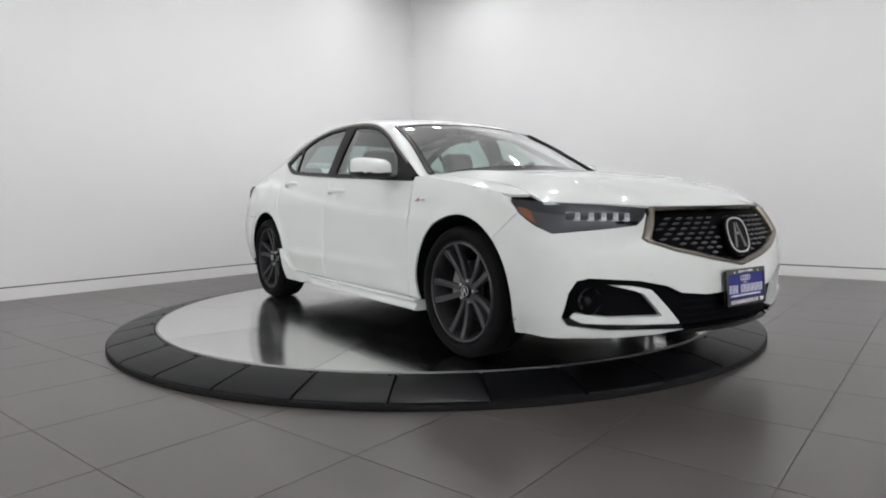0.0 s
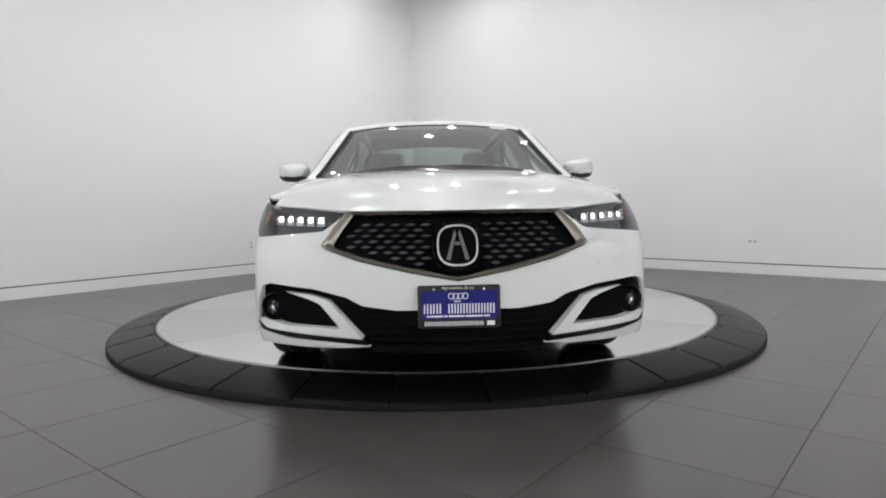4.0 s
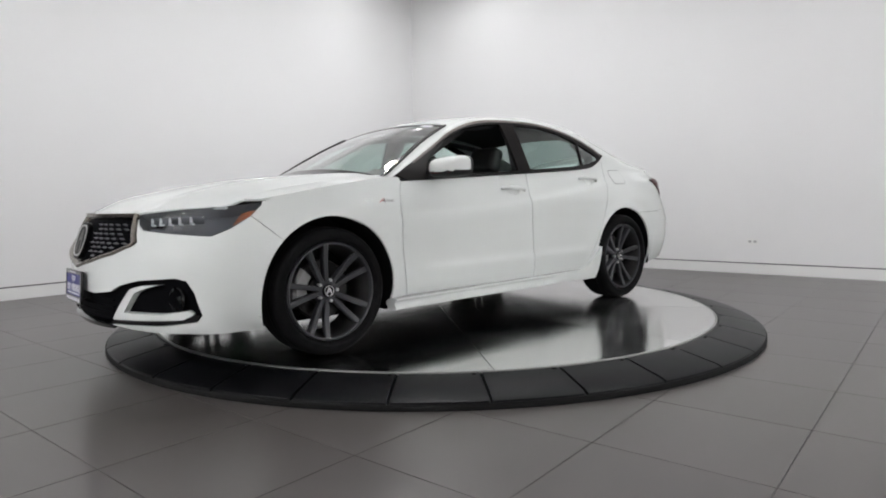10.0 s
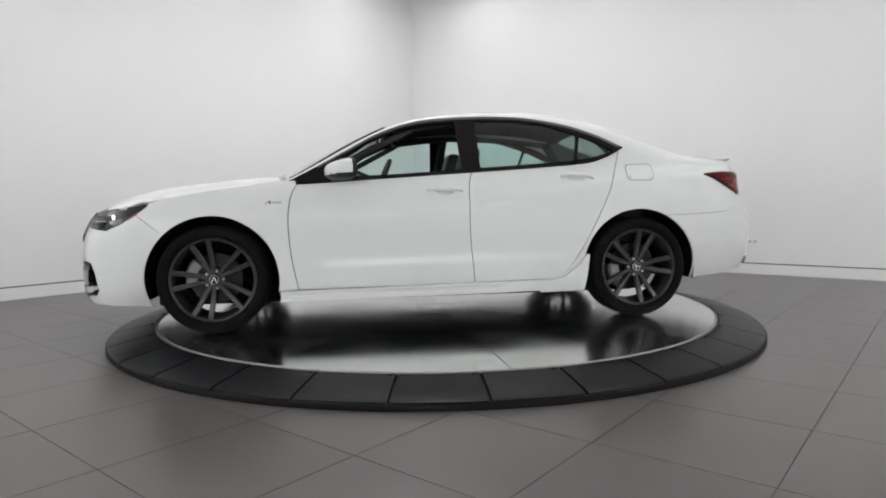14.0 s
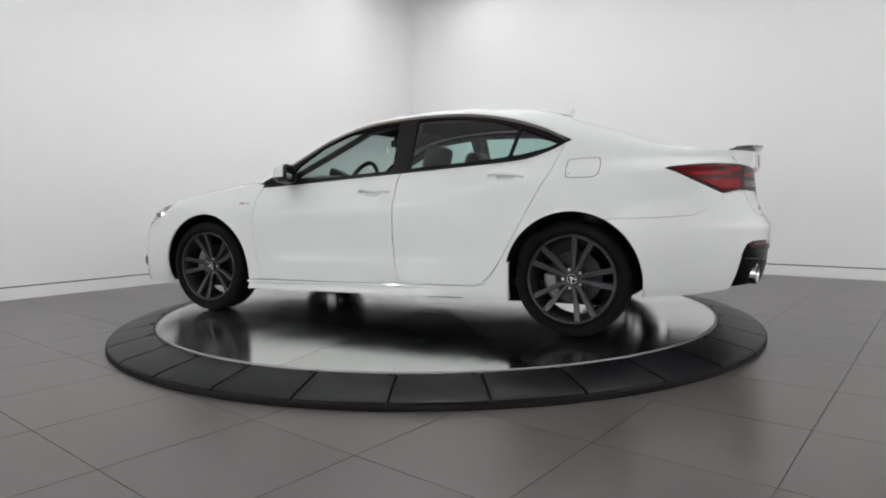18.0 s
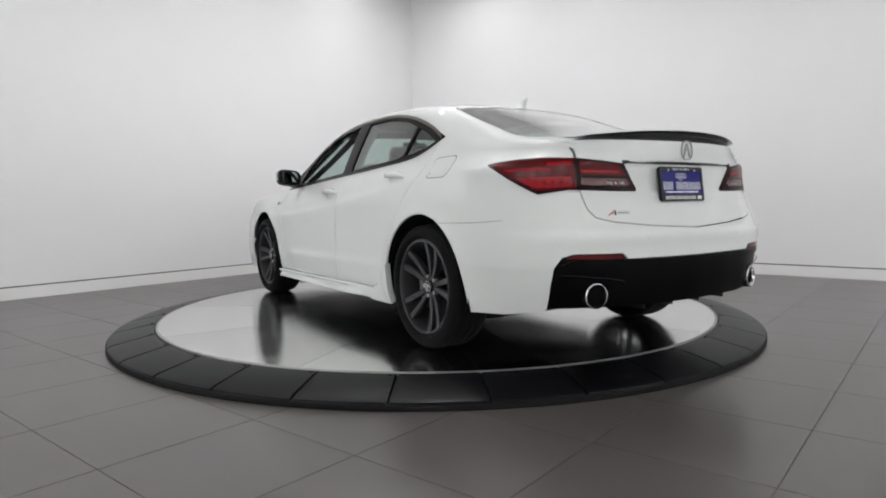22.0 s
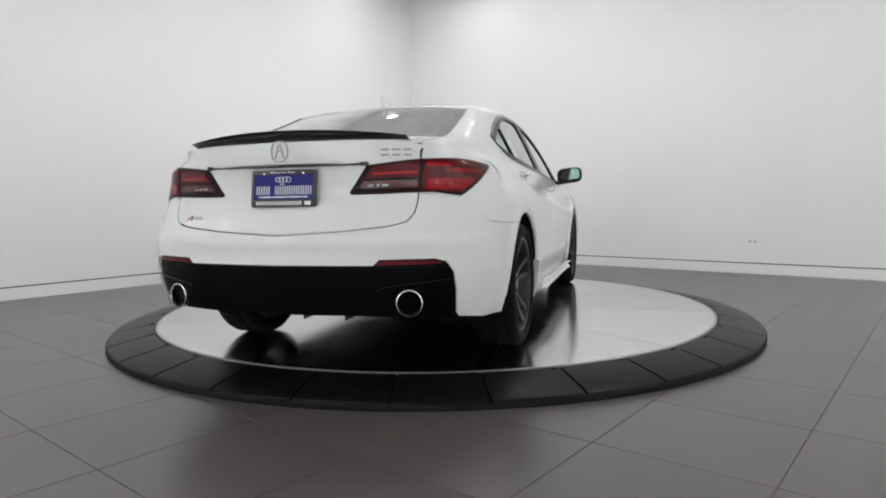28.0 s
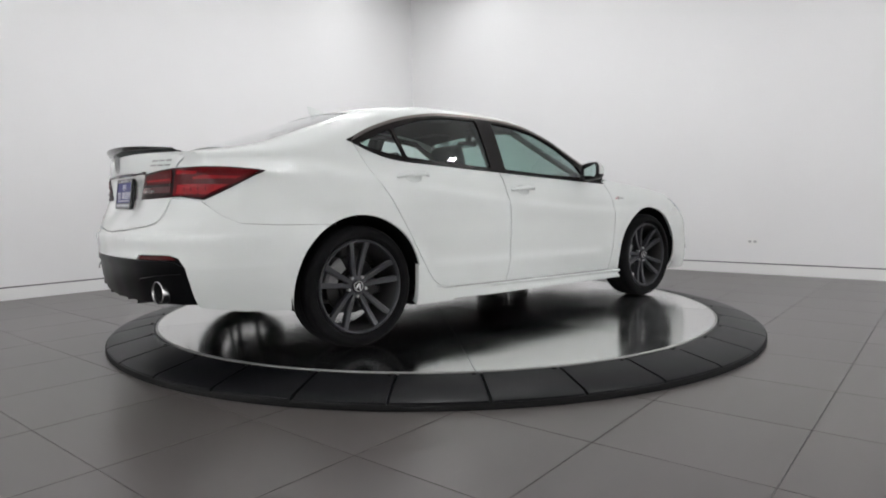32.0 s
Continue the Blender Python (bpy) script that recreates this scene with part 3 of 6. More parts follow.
LEATHER = material("black_leather", (0.020, 0.019, 0.019), 0.45, grain=0.2, scale=150, bump=0.0008, stain=0.1)
HEADLINER = material("dark_headliner", (0.035, 0.035, 0.036), 0.9, grain=0.1, scale=200)
PLATE_BLUE = material("blue_dealer_plate", (0.010, 0.012, 0.165), 0.3, spec=0.2, stain=0.05)
PLATE_WHITE = material("white_plate_print", (0.75, 0.75, 0.78), 0.4, stain=0.03)
RED_PAINT = material("red_badge_enamel", (0.45, 0.01, 0.015), 0.3, stain=0.05)

WINDOW_CHROME = material("dark_bronze_trim", (0.16, 0.14, 0.13), 0.32, metal=0.7, stain=0.05)
WINDOW_TRIM = material("satin_brown_black_trim", (0.012, 0.0108, 0.0105), 0.24, spec=0.10, stain=0.08)
SATIN_BLACK = material("satin_black_plastic", (0.003, 0.003, 0.0035), 0.28, spec=0.045, stain=0.1)
GRILLE_BLACK = material("matt_black_mesh", (0.004, 0.004, 0.005), 0.65, spec=0.03, stain=0.1)

CAR = thing("sedan_car", "white four-door sedan with dark grey alloy wheels on the turntable", "car")
AXLE_F, AXLE_R, HUB_Z, TYRE_R = 0.0, -2.775, 0.335, 0.339
ARCH_R = 0.400


def both_sides():
    return ((1, False), (-1, True))


def pressed(name, outline, mat, parent=CAR, label="", holes=(), mirror=False, place=skin, du=0.05, dv=0.045, **kw):
    return press(name, sheet(outline, holes, du, dv), place, mat, parent, label, mirror=mirror, **kw)


def at_x(pts, closed=True, step=0.04):
    return side_outline(pts, 1, step, closed)


def from_front(pts, closed=True, step=0.04):
    return [(u_of_y(y, z), z) for y, z in dense(pts, step, closed)]


def from_rear(pts, closed=True, step=0.04):
    out = []
    for y, z in dense(pts, step, closed):
        out.append((u_of_y(y, z, True), z))
    return out


def skin_rear(w, z):
    """The skin counted from the middle of the tail."""
    return skin((PLAN_END - abs(w)) * (1 if w >= 0 else -1), z)


def on_tail(pts, closed=True, step=0.04):
    return [((PLAN_END - u_of_y(abs(y), z, True)) * (1 if y >= 0 else -1), z) for y, z in dense(pts, step, closed)]


def two_way(half):
    """Closes a half outline over the car's middle."""
    return half + [(-y, z) for y, z in reversed(half) if abs(y) > 1e-6]


FRONT_CUT = bow([(-0.515, 0.925), (-0.478, 0.84), (-0.462, 0.70), (-0.470, 0.52), (-0.490, 0.38), (-0.512, 0.262)])
B_CUT = bow([(-1.640, 0.99), (-1.620, 0.92), (-1.612, 0.78), (-1.615, 0.55), (-1.642, 0.272)], 4)
REAR_CUT = bow([(-2.700, 1.142), (-2.645, 1.00), (-2.555, 0.82), (-2.455, 0.63), (-2.365, 0.47), (-2.29, 0.36), (-2.23, 0.305), (-2.15, 0.280)])
BELT = bow([(-0.515, 0.925), (-0.80, 0.940), (-1.15, 0.962), (-1.640, 0.992), (-2.1, 1.022), (-2.44, 1.050), (-2.60, 1.095), (-2.700, 1.142)], 8)
GAP = 0.0027


def part_of(line, x0, x1):
    """The stretch of a line of (x, z) between two places, going backwards along the car."""
    return [p for p in line if x1 - 1e-6 <= p[0] <= x0 + 1e-6]


def shift(line, dx, dz=0.0):
    return [(x + dx, z + dz) for x, z in line]


HANDLES = ((-1.455, 0.877), (-2.36, 0.953))          # middles of the front and the rear handle


def cup_outline(x, z):
    return at_x([(x + 0.060 * math.cos(t), z - 0.004 + 0.034 * math.sin(t)) for t in [2 * math.pi * k / 32 for k in range(32)]])


def build_side(sign, mirror):
    # front fender
    top = [(x, SHOULDER(x)) for x in np.linspace(0.30, -0.43, 12)]
    arch = arc(AXLE_F, HUB_Z, ARCH_R, 192, 46, 26)
    outline = [(0.360, 0.814)] + top + [(-0.505, 0.945)] + shift(FRONT_CUT, GAP) + [(-0.40, 0.258)] + arch + [(0.428, 0.746), (0.370, 0.795)]
    pressed("front_fender", at_x(outline), PAINT, mirror=mirror)
    # front door
    belt = part_of(BELT, -0.52, -1.640)
    outline = [(x - GAP, z) for x, z in reversed(FRONT_CUT)] + belt[1:-1] + shift(B_CUT, GAP) + [(-1.1, 0.266)]
    door = pressed("front_door", at_x(outline), PAINT, mirror=mirror, dv=0.017, holes=[cup_outline(*HANDLES[0])])
    belt2 = part_of(BELT, -1.645, -2.71)
    outline = shift(list(reversed(B_CUT)), -GAP) + belt2[:-1] + shift(REAR_CUT, GAP) + [(-1.9, 0.277)]
    rear = pressed("rear_door", at_x(outline), PAINT, mirror=mirror, dv=0.017, holes=[cup_outline(*HANDLES[1])])
    for (x, z), owner in zip(HANDLES, (door, rear)):
        middle = u_of_x(x, z - 0.004)

        def cup(u, w, middle=middle, z=z):
            """The skin with a shallow round hollow behind the handle."""
            deep = max(0.0, 1 - ((u - middle) / 0.062) ** 2 - ((w - z + 0.004) / 0.036) ** 2)
            p = skin(u, w)
            return p - Vector((0, 0.020 * deep ** 0.8, 0))
        pressed("handle_cup", cup_outline(x, z), PAINT, owner, mirror=mirror, place=cup, du=0.012, dv=0.009, depth=0.0)
    # rear quarter
    rail = [p for p in RAIL_SIDE if p[0] < -2.735]
    arch = arc(AXLE_R, HUB_Z, ARCH_R, 128, -4, 24)
    fore = shift(list(reversed(REAR_CUT)), -GAP) + [(-2.72, 1.155)] + rail[:-1]
    aft = [(-3.583, 0.821), (-3.515, 0.750), (-3.430, 0.709), (-3.26, 0.697), (-2.966, 0.6895)] + arc(AXLE_R, HUB_Z, ARCH_R, 117, 4, 22) + [(-2.36, 0.30), (-2.17, 0.28)]
    seam = from_rear([(0.6115, 1.034), (0.6105, 0.96), (0.6105, 0.836)], False)
    pressed("quarter_panel", at_x(fore, False) + seam + at_x(aft, False), PAINT, mirror=mirror, dv=0.022)
    # sill with the kick-up ahead of the rear wheel
    sill = [(-2.09, 0.2765), (-2.165, 0.2775), (-2.25, 0.298), (-2.34, 0.37), (-2.390, 0.432), (-2.408, 0.440), (-2.392, 0.205), (-2.30, 0.200), (-2.165, 0.199), (-2.09, 0.1985)]
    skirt = pressed("side_skirt", at_x(sill), PAINT, lift=0.022, depth=0.04, mirror=mirror, du=0.06, dv=0.03, label="white side skirt")
    rows = []
    for x in np.linspace(-0.404, -2.175, 46):
        top, low = 0.2555 + 0.0125 * (-x - 0.4), 0.188 + 0.006 * (-x - 0.4)
        end = step_up(-2.03, -1.8, x)                    # the ledge runs out into the rear piece
        row = []
        for out, z in ((-0.02, top + 0.001), (0.020 + 0.012 * end, top - 0.002), (0.022 + 0.014 * end, top - 0.010), (0.022 - 0.006 * end, top - 0.026), (0.022 - 0.008 * end, (top + low) / 2 - 0.004),
                       (0.022 + 0.008 * end, low + 0.014), (0.020 + 0.008 * end, low + 0.003), (0.010, low), (-0.06, low)):
            p, q = skin(u_of_x(x, top), top), skin(u_of_x(x, z), z)
            row.append(Vector((x, q.y + (0.0225 if out > 0 else out) + (p.y + out - q.y - (0.0225 if out > 0 else out)) * end, z)))
        rows.append(row)
    rows.insert(0, [Vector((p.x, p.y - 0.08, p.z)) for p in rows[0]])
    grid_mesh("skirt_ledge", rows, PAINT, skirt, mirror=mirror, smooth=40)
    # black frame round the side windows, with three openings
    top = [p for p in RAIL_SIDE if -2.75 < p[0] < -0.49]
    outer = [(-0.54, 0.937)] + top + [(-2.73, 1.152)] + [p for p in reversed(BELT) if p[0] < -0.56][1:]
    front_glass = [(-0.715, 0.963), (-0.795, 1.075), (-0.975, 1.195), (-1.155, 1.275), (-1.36, 1.320), (-1.555, 1.338), (-1.575, 1.010), (-1.15, 0.982)]
    rear_glass = [(-1.695, 1.345), (-1.98, 1.343), (-2.2, 1.312), (-2.405, 1.250), (-2.362, 1.068), (-2.1, 1.045), (-1.70, 1.018)]
    small_glass = [(-2.425, 1.242), (-2.50, 1.215), (-2.665, 1.140), (-2.60, 1.115), (-2.46, 1.082), (-2.382, 1.072)]
    holes = [at_x(rounded(h, 0.02)) for h in (front_glass, rear_glass, small_glass)]
    pressed("window_frame", at_x(outer), WINDOW_TRIM, holes=holes, lift=0.003, depth=0.02, mirror=mirror, label="gloss black window surround")
    strip = [p for p in RAIL_SIDE if -2.70 < p[0] < -0.60]
    strip += [(-2.715, 1.150)] + [(x + 0.004, z - 0.017) for x, z in reversed(strip)]
    pressed("window_trim_strip", at_x(strip), WINDOW_CHROME, lift=0.005, depth=0.004, mirror=mirror, dv=0.03, label="dark bronze window trim")
    if mirror:                                   # the driver's window is wound down
        pressed("front_window", holes[0], GLASS_DARK, mirror=mirror, lift=-0.006, depth=0, label="green tinted side glass")
    pressed("rear_side_window", holes[1], GLASS_DARK, mirror=mirror, lift=-0.006, depth=0, label="tinted side glass")
    pressed("quarter_window", holes[2], GLASS_DARK, mirror=mirror, lift=-0.006, depth=0, label="tinted side glass")
    grid_mesh("roof_rail", rail_strip(sign), PAINT, CAR, mirror=mirror)
    return door, rear


HEADER = -1.10                             # the windshield's upper edge
GLASS_FOOT = [(-0.365, -0.60), (-0.325, -0.35), (-0.31, 0.0), (-0.325, 0.35), (-0.365, 0.60)]


def nose_height(y):
    return 0.764 + 0.024 * step_up(0.35, 0.8, y)


def build_skin():
    for sign, mirror in both_sides():
        build_side(sign, mirror)
    # hood
    seam = [(-0.40, 0.715), (-0.2, 0.737), (0.0, 0.752), (0.2, 0.764), (0.36, 0.772), (0.41, 0.786)]
    rim_y, rim_x = np.linspace(0.0, 0.800, 33), []
    for y in rim_y:
        p = skin(u_of_y(y, nose_height(y)), nose_height(y))
        rim_x.append(p.x - 0.003)
    for _ in range(6):
        rim_x = [rim_x[0]] + [(a + 2 * b + c) / 4 for a, b, c in zip(rim_x, rim_x[1:], rim_x[2:])] + [rim_x[-1]]
    nose = [(x, y) for x, y in zip(reversed(rim_x), reversed(rim_y))]

    def hood_face(x, y):
        """The hood, drawn down to an even height along its front rim."""
        v = abs(y)
        edge_x = float(np.interp(v, rim_y, rim_x))
        near = step_up(0.16, 0.0, edge_x - x)
        return Vector((x, y, hood(x, y).z + near * (nose_height(v) - hood(edge_x, v).z)))

    half = [(-0.40, 0.0)] + seam + nose
    for sign, mirror in both_sides():
        outer = [(x, float(np.interp(x, _edge_x, _edge_y)) - 0.001) for x in np.linspace(0.31, -0.42, 12)]
        strip = [(x, y + 0.005) for x, y in seam] + [(0.42, 0.800), (0.36, 0.845)] + outer + [(-0.42, 0.72)]
        pressed("fender_top", dense(strip, 0.05), PAINT, place=hood, du=0.06, dv=0.04, mirror=mirror)
    full = half[1:] + [(x, -y) for x, y in reversed(half[1:-1])] + [(-0.365, -0.45), (-0.342, -0.2), (-0.335, 0.0), (-0.342, 0.2), (-0.365, 0.45)]
    pressed("hood", dense(full, 0.05), PAINT, place=hood_face, du=0.06, dv=0.06, label="white hood")
    # roof panel and windows
    top = [p for p in RAIL_TOP if -2.60 < p[0] < HEADER - 0.015]
    half = [(HEADER - 0.007, 0.599)] + top + [(-2.63, 0.535)]
    full = half + [(x, -y) for x, y in reversed(half)]
    pressed("roof_panel", dense(full, 0.06), PAINT, place=roof, du=0.06, dv=0.06)
    top = [p for p in RAIL_TOP if p[0] > HEADER]
    half = top + [(HEADER, 0.599)]
    full = half + [(x, -y) for x, y in reversed(half)] + GLASS_FOOT
    pressed("windshield", dense(full, 0.05), GLASS, place=roof, du=0.06, dv=0.06, lift=-0.004, depth=0, label="green tinted windshield")
    top = [p for p in RAIL_TOP if -3.36 < p[0] < -2.64]
    full = top + [(x, -y) for x, y in reversed(top)]
    pressed("rear_window", dense(full, 0.05), GLASS_REAR, place=roof, du=0.06, dv=0.06, lift=-0.004, depth=0, label="tinted rear window")
    # deck and trunk face
    half = [p for p in RAIL_TOP if p[0] < -3.31]
    tail = []
    for y in np.linspace(0.62, 0.0, 12):
        p = skin(u_of_y(y, 1.05, True), 1.05)
        tail.append((p.x + 0.004, p.y))
    half = [(-3.32, 0.61)] + half + tail
    full = half + [(x, -y) for x, y in reversed(half[:-1])]
    pressed("trunk_deck", dense(full, 0.05), PAINT, place=deck, du=0.06, dv=0.06)
    half = [(0.0, 1.064), (0.40, 1.0595), (0.58, 1.052), (0.607, 1.043), (0.606, 0.934), (0.606, 0.80), (0.598, 0.755), (0.570, 0.718), (0.50, 0.700), (0.30, 0.680), (0.0, 0.663)]
    pressed("trunk_lid", on_tail(two_way(half)), PAINT, place=skin_rear)
    # rear bumper
    right = [(-2.968, 0.6876), (-3.26, 0.6945), (-3.4285, 0.7066), (-3.5125, 0.7476), (-3.5815, 0.8175), (-3.632, 0.828)]
    a = at_x(right, False)
    b = from_rear([(0.611, 0.832), (0.611, 0.80), (0.603, 0.752), (0.574, 0.713), (0.50, 0.695), (0.30, 0.675), (0.0, 0.658)], False)
    c = from_rear([(0.0, 0.533), (0.446, 0.535), (0.472, 0.560), (0.69, 0.562), (0.735, 0.548), (0.762, 0.50), (0.766, 0.42), (0.755, 0.315)], False)
    d = at_x([(-3.60, 0.302), (-3.40, 0.268), (-3.185, 0.253)] + arc(AXLE_R, HUB_Z, ARCH_R, 192, 117.8, 16), False)
    bumper_half = a + b + c + d
    for sign, mirror in both_sides():
        pressed("rear_bumper", bumper_half, PAINT, mirror=mirror, dv=0.014)
    half = [(0.0, 0.533), (0.446, 0.535), (0.472, 0.560), (0.69, 0.562), (0.735, 0.548), (0.762, 0.50), (0.766, 0.42), (0.755, 0.318), (0.70, 0.312), (0.45, 0.312), (0.0, 0.308)]
    pressed("rear_diffuser", on_tail(two_way(half)), SATIN_BLACK, place=skin_rear, lift=-0.012, depth=0.06, label="gloss black rear diffuser")
    # front bumper
    grille = [(0.0, 0.760), (0.30, 0.761), (0.452, 0.763), (0.50, 0.700), (0.550, 0.627), (0.53, 0.610), (0.40, 0.565), (0.2, 0.520), (0.0, 0.484)]
    lower = [(0.0, 0.378), (0.24, 0.372), (0.38, 0.388), (0.445, 0.420), (0.58, 0.450), (0.775, 0.467), (0.815, 0.455), (0.838, 0.40), (0.853, 0.295), (0.838, 0.262), (0.70, 0.240), (0.36, 0.222), (0.0, 0.222)]
    lamp_low = [(0.474, 0.736), (0.504, 0.710), (0.545, 0.683), (0.66, 0.672), (0.76, 0.664)]
    a = from_front(list(reversed(grille[2:])), False)       # from the grille's lower tip to its upper corner
    b = from_front(lamp_low, False)
    c = at_x([(0.615, 0.653), (0.53, 0.687), (0.431, 0.7435)] + arc(AXLE_F, HUB_Z, ARCH_R, 45.75, -22, 14) + [(0.42, 0.188), (0.58, 0.198)], False)
    d = from_front([(0.80, 0.208), (0.62, 0.204), (0.48, 0.207), (0.352, 0.2215)], False)
    e = from_front([(0.36, 0.223), (0.70, 0.240), (0.838, 0.262), (0.853, 0.295), (0.838, 0.40), (0.815, 0.455), (0.775, 0.467), (0.58, 0.450), (0.445, 0.420), (0.38, 0.388), (0.24, 0.372), (0.0, 0.378)], False)
    half = a[:-1] + b + c + d + e
    for sign, mirror in both_sides():
        pressed("front_bumper", half, PAINT, mirror=mirror)
    pressed("lower_grille", from_front(two_way(lower)), GRILLE_BLACK, lift=-0.03, depth=0, label="gloss black lower intake")
    pressed("grille", from_front(two_way(grille)), GRILLE_BLACK, lift=-0.03, depth=0, label="black mesh grille")


build_skin()


# ---- the dark inner body ----
def build_inner():
    bm = bmesh.new()
    box(bm, (-2.9, -0.55, 0.138), (0.42, 0.55, 0.28), 0.02)
    box(bm, (-3.5, -0.60, 0.34), (-2.9, 0.60, 0.42))
    box(bm, (-2.36, -0.79, 0.178), (-0.42, 0.79, 0.28), 0.01)
    box(bm, (0.44, -0.55, 0.24), (0.76, 0.55, 0.70))
    box(bm, (-3.64, -0.60, 0.36), (-3.2, 0.60, 0.62))
    part("underbody", bm, UNDER, CAR, "dark underbody")
    # flat trays that close the bumpers from below
    for name, z, lift, rear, ys, foot in (("front_undertray", 0.200, 0.006, False, np.linspace(-0.76, 0.76, 33), 0.42), ("rear_undertray", 0.312, 0.004, True, np.linspace(-0.74, 0.74, 31), -3.18)):
        bm = bmesh.new()
        rim = []
        for y in ys:
            p = skin(u_of_y(y, z, rear), z)
            rim.append((p.x + (0.016 if rear else -0.016), y))
        prism(bm, [(foot, ys[0])] + rim + [(foot, ys[-1])], z + lift, z + lift + 0.012)
        bmesh.ops.recalc_face_normals(bm, faces=bm.faces)
        part(name, bm, UNDER, CAR, "black plastic tray under the bumper")
    for sign in (1, -1):
        for ax in (AXLE_F, AXLE_R):
            bm = bmesh.new()
            lathe(bm, [(ARCH_R + 0.01, 0.88), (ARCH_R + 0.012, 0.60), (0.0, 0.60)], 40, "y", centre=(ax, 0, HUB_Z), sweep=(-12, 192))
            for v in bm.verts:
                v.co.y *= sign
            part("wheel_arch_liner", bm, UNDER, CAR, "black wheel arch liner")


build_inner()


# ---- wheels ----
NUT = material("bright_lug_nut", (0.62, 0.62, 0.62), 0.36, metal=0.8, stain=0.05)
def build_wheel():
    """A wheel round the origin; its outer face looks along +y."""
    w = new("wheel")
    w.parent = CAR
    bm = bmesh.new()
    W, R = 0.120, TYRE_R
    prof = [(0.259, 0.085), (0.266, 0.106), (0.283, 0.120), (0.300, 0.121), (0.318, 0.114), (0.330, 0.100), (0.3365, 0.085)]
    tread = []
    for k, h in enumerate(np.linspace(0.078, -0.078, 25)):
        tread.append((R - 0.002 * (h / 0.09) ** 2 - (0.007 if k in (5, 10, 14, 19) else 0.0), float(h)))
    prof = prof + tread + [(r, -h) for r, h in reversed(prof)]
    lathe(bm, prof, 72, "y")
    part("tyre", bm, TYRE, w, "black low-profile tyre", 35)
    bm = bmesh.new()
    lathe(bm, [(0.261, 0.092), (0.261, 0.104), (0.2545, 0.109), (0.247, 0.105), (0.243, 0.090)], 72, "y")
    rim = part("rim", bm, RIM, w, "dark grey alloy rim", 35)
    bm = bmesh.new()
    lathe(bm, [(0.244, 0.092), (0.236, 0.07), (0.229, 0.0), (0.229, -0.09), (0.252, -0.10), (0.2605, -0.09)], 72, "y")
    part("rim_barrel", bm, DARK_METAL, w, "dark inner rim barrel", 35)
    # five twin spokes, each from the hub to the rim
    bm = bmesh.new()
    for lean in (-1, 1):
        rows = []
        for k in range(9):
            t = k / 8
            r = 0.050 + (0.250 - 0.050) * t
            a = lean * math.asin((0.012 + 0.040 * t) / r)
            half = 0.0120 + 0.0045 * t
            y = 0.062 + 0.036 * t - 0.008 * math.sin(math.pi * t)
            dr, dt = Vector((math.cos(a), 0, math.sin(a))), Vector((-math.sin(a), 0, math.cos(a)))
            c = dr * r
            dt = (dt + dr * (-0.25 * lean * (1 - t))).normalized()
            low = y - 0.040 + 0.010 * t
            rows.append([c + dt * (-half) + Vector((0, low, 0)), c + dt * (-half) + Vector((0, y - 0.004, 0)), c + dt * (-half + 0.005) + Vector((0, y, 0)),
                         c + dt * (half - 0.005) + Vector((0, y, 0)), c + dt * half + Vector((0, y - 0.004, 0)), c + dt * half + Vector((0, low, 0))])
        made = [[bm.verts.new(p) for p in row] for row in rows]
        for p, q in zip(made, made[1:]):
            for j in range(6):
                bm.faces.new((p[j], p[(j + 1) % 6], q[(j + 1) % 6], q[j]))
        bm.faces.new(made[0])
        bm.faces.new(list(reversed(made[-1])))
    bmesh.ops.recalc_face_normals(bm, faces=bm.faces)
    spoke = part("twin_spoke", bm, RIM, w, smooth=35)
    for k in range(1, 5):
        o = link("twin_spoke", spoke.data, None, w)
        o.rotation_euler = (0, 2 * math.pi * k / 5, 0)
    bm = bmesh.new()
    lathe(bm, [(0.0, 0.060), (0.052, 0.060), (0.062, 0.050), (0.068, 0.03), (0.068, 0.0)], 40, "y")
    part("hub", bm, RIM, w, smooth=35)
    bm = bmesh.new()
    lathe(bm, [(0.0, 0.074), (0.029, 0.073), (0.034, 0.069), (0.035, 0.06)], 32, "y")
    cap = part("centre_cap", bm, GLOSS_BLACK, w, "black centre cap with a silver mark", 35)
    bm = bmesh.new()
    for s in (-1, 1):
        box(bm, (-0.0036, 0.073, -0.017), (0.0036, 0.0765, 0.017), m=Matrix.Translation((s * 0.008, 0, 0)) @ Matrix.Rotation(-s * 0.38, 4, "Y"))
    box(bm, (-0.005, 0.073, -0.004), (0.005, 0.076, 0.0))
    part("cap_mark", bm, NUT, cap, smooth=35)
    bm = bmesh.new()
    lathe(bm, [(0.0255, 0.0725), (0.0255, 0.0755), (0.0285, 0.0755), (0.0285, 0.0725)], 32, "y")
    part("cap_ring", bm, NUT, cap, smooth=35)
    for k in range(5):
        a = 2 * math.pi * (k + 0.5) / 5
        bm = bmesh.new()
        lathe(bm, [(0.0, 0.068), (0.0072, 0.068), (0.009, 0.064), (0.009, 0.04)], 6, "y", centre=(0.057 * math.cos(a), 0, 0.057 * math.sin(a)))
        part("lug_nut", bm, NUT, w, "chrome lug nut")
    bm = bmesh.new()
    lathe(bm, [(0.06, 0.012), (0.085, 0.012), (0.085, -0.005), (0.158, -0.005), (0.160, -0.008), (0.160, -0.028), (0.085, -0.028)], 56, "y")
    part("brake_disc", bm, DISC_METAL, w, "grey steel brake disc", 35)
    bm = bmesh.new()
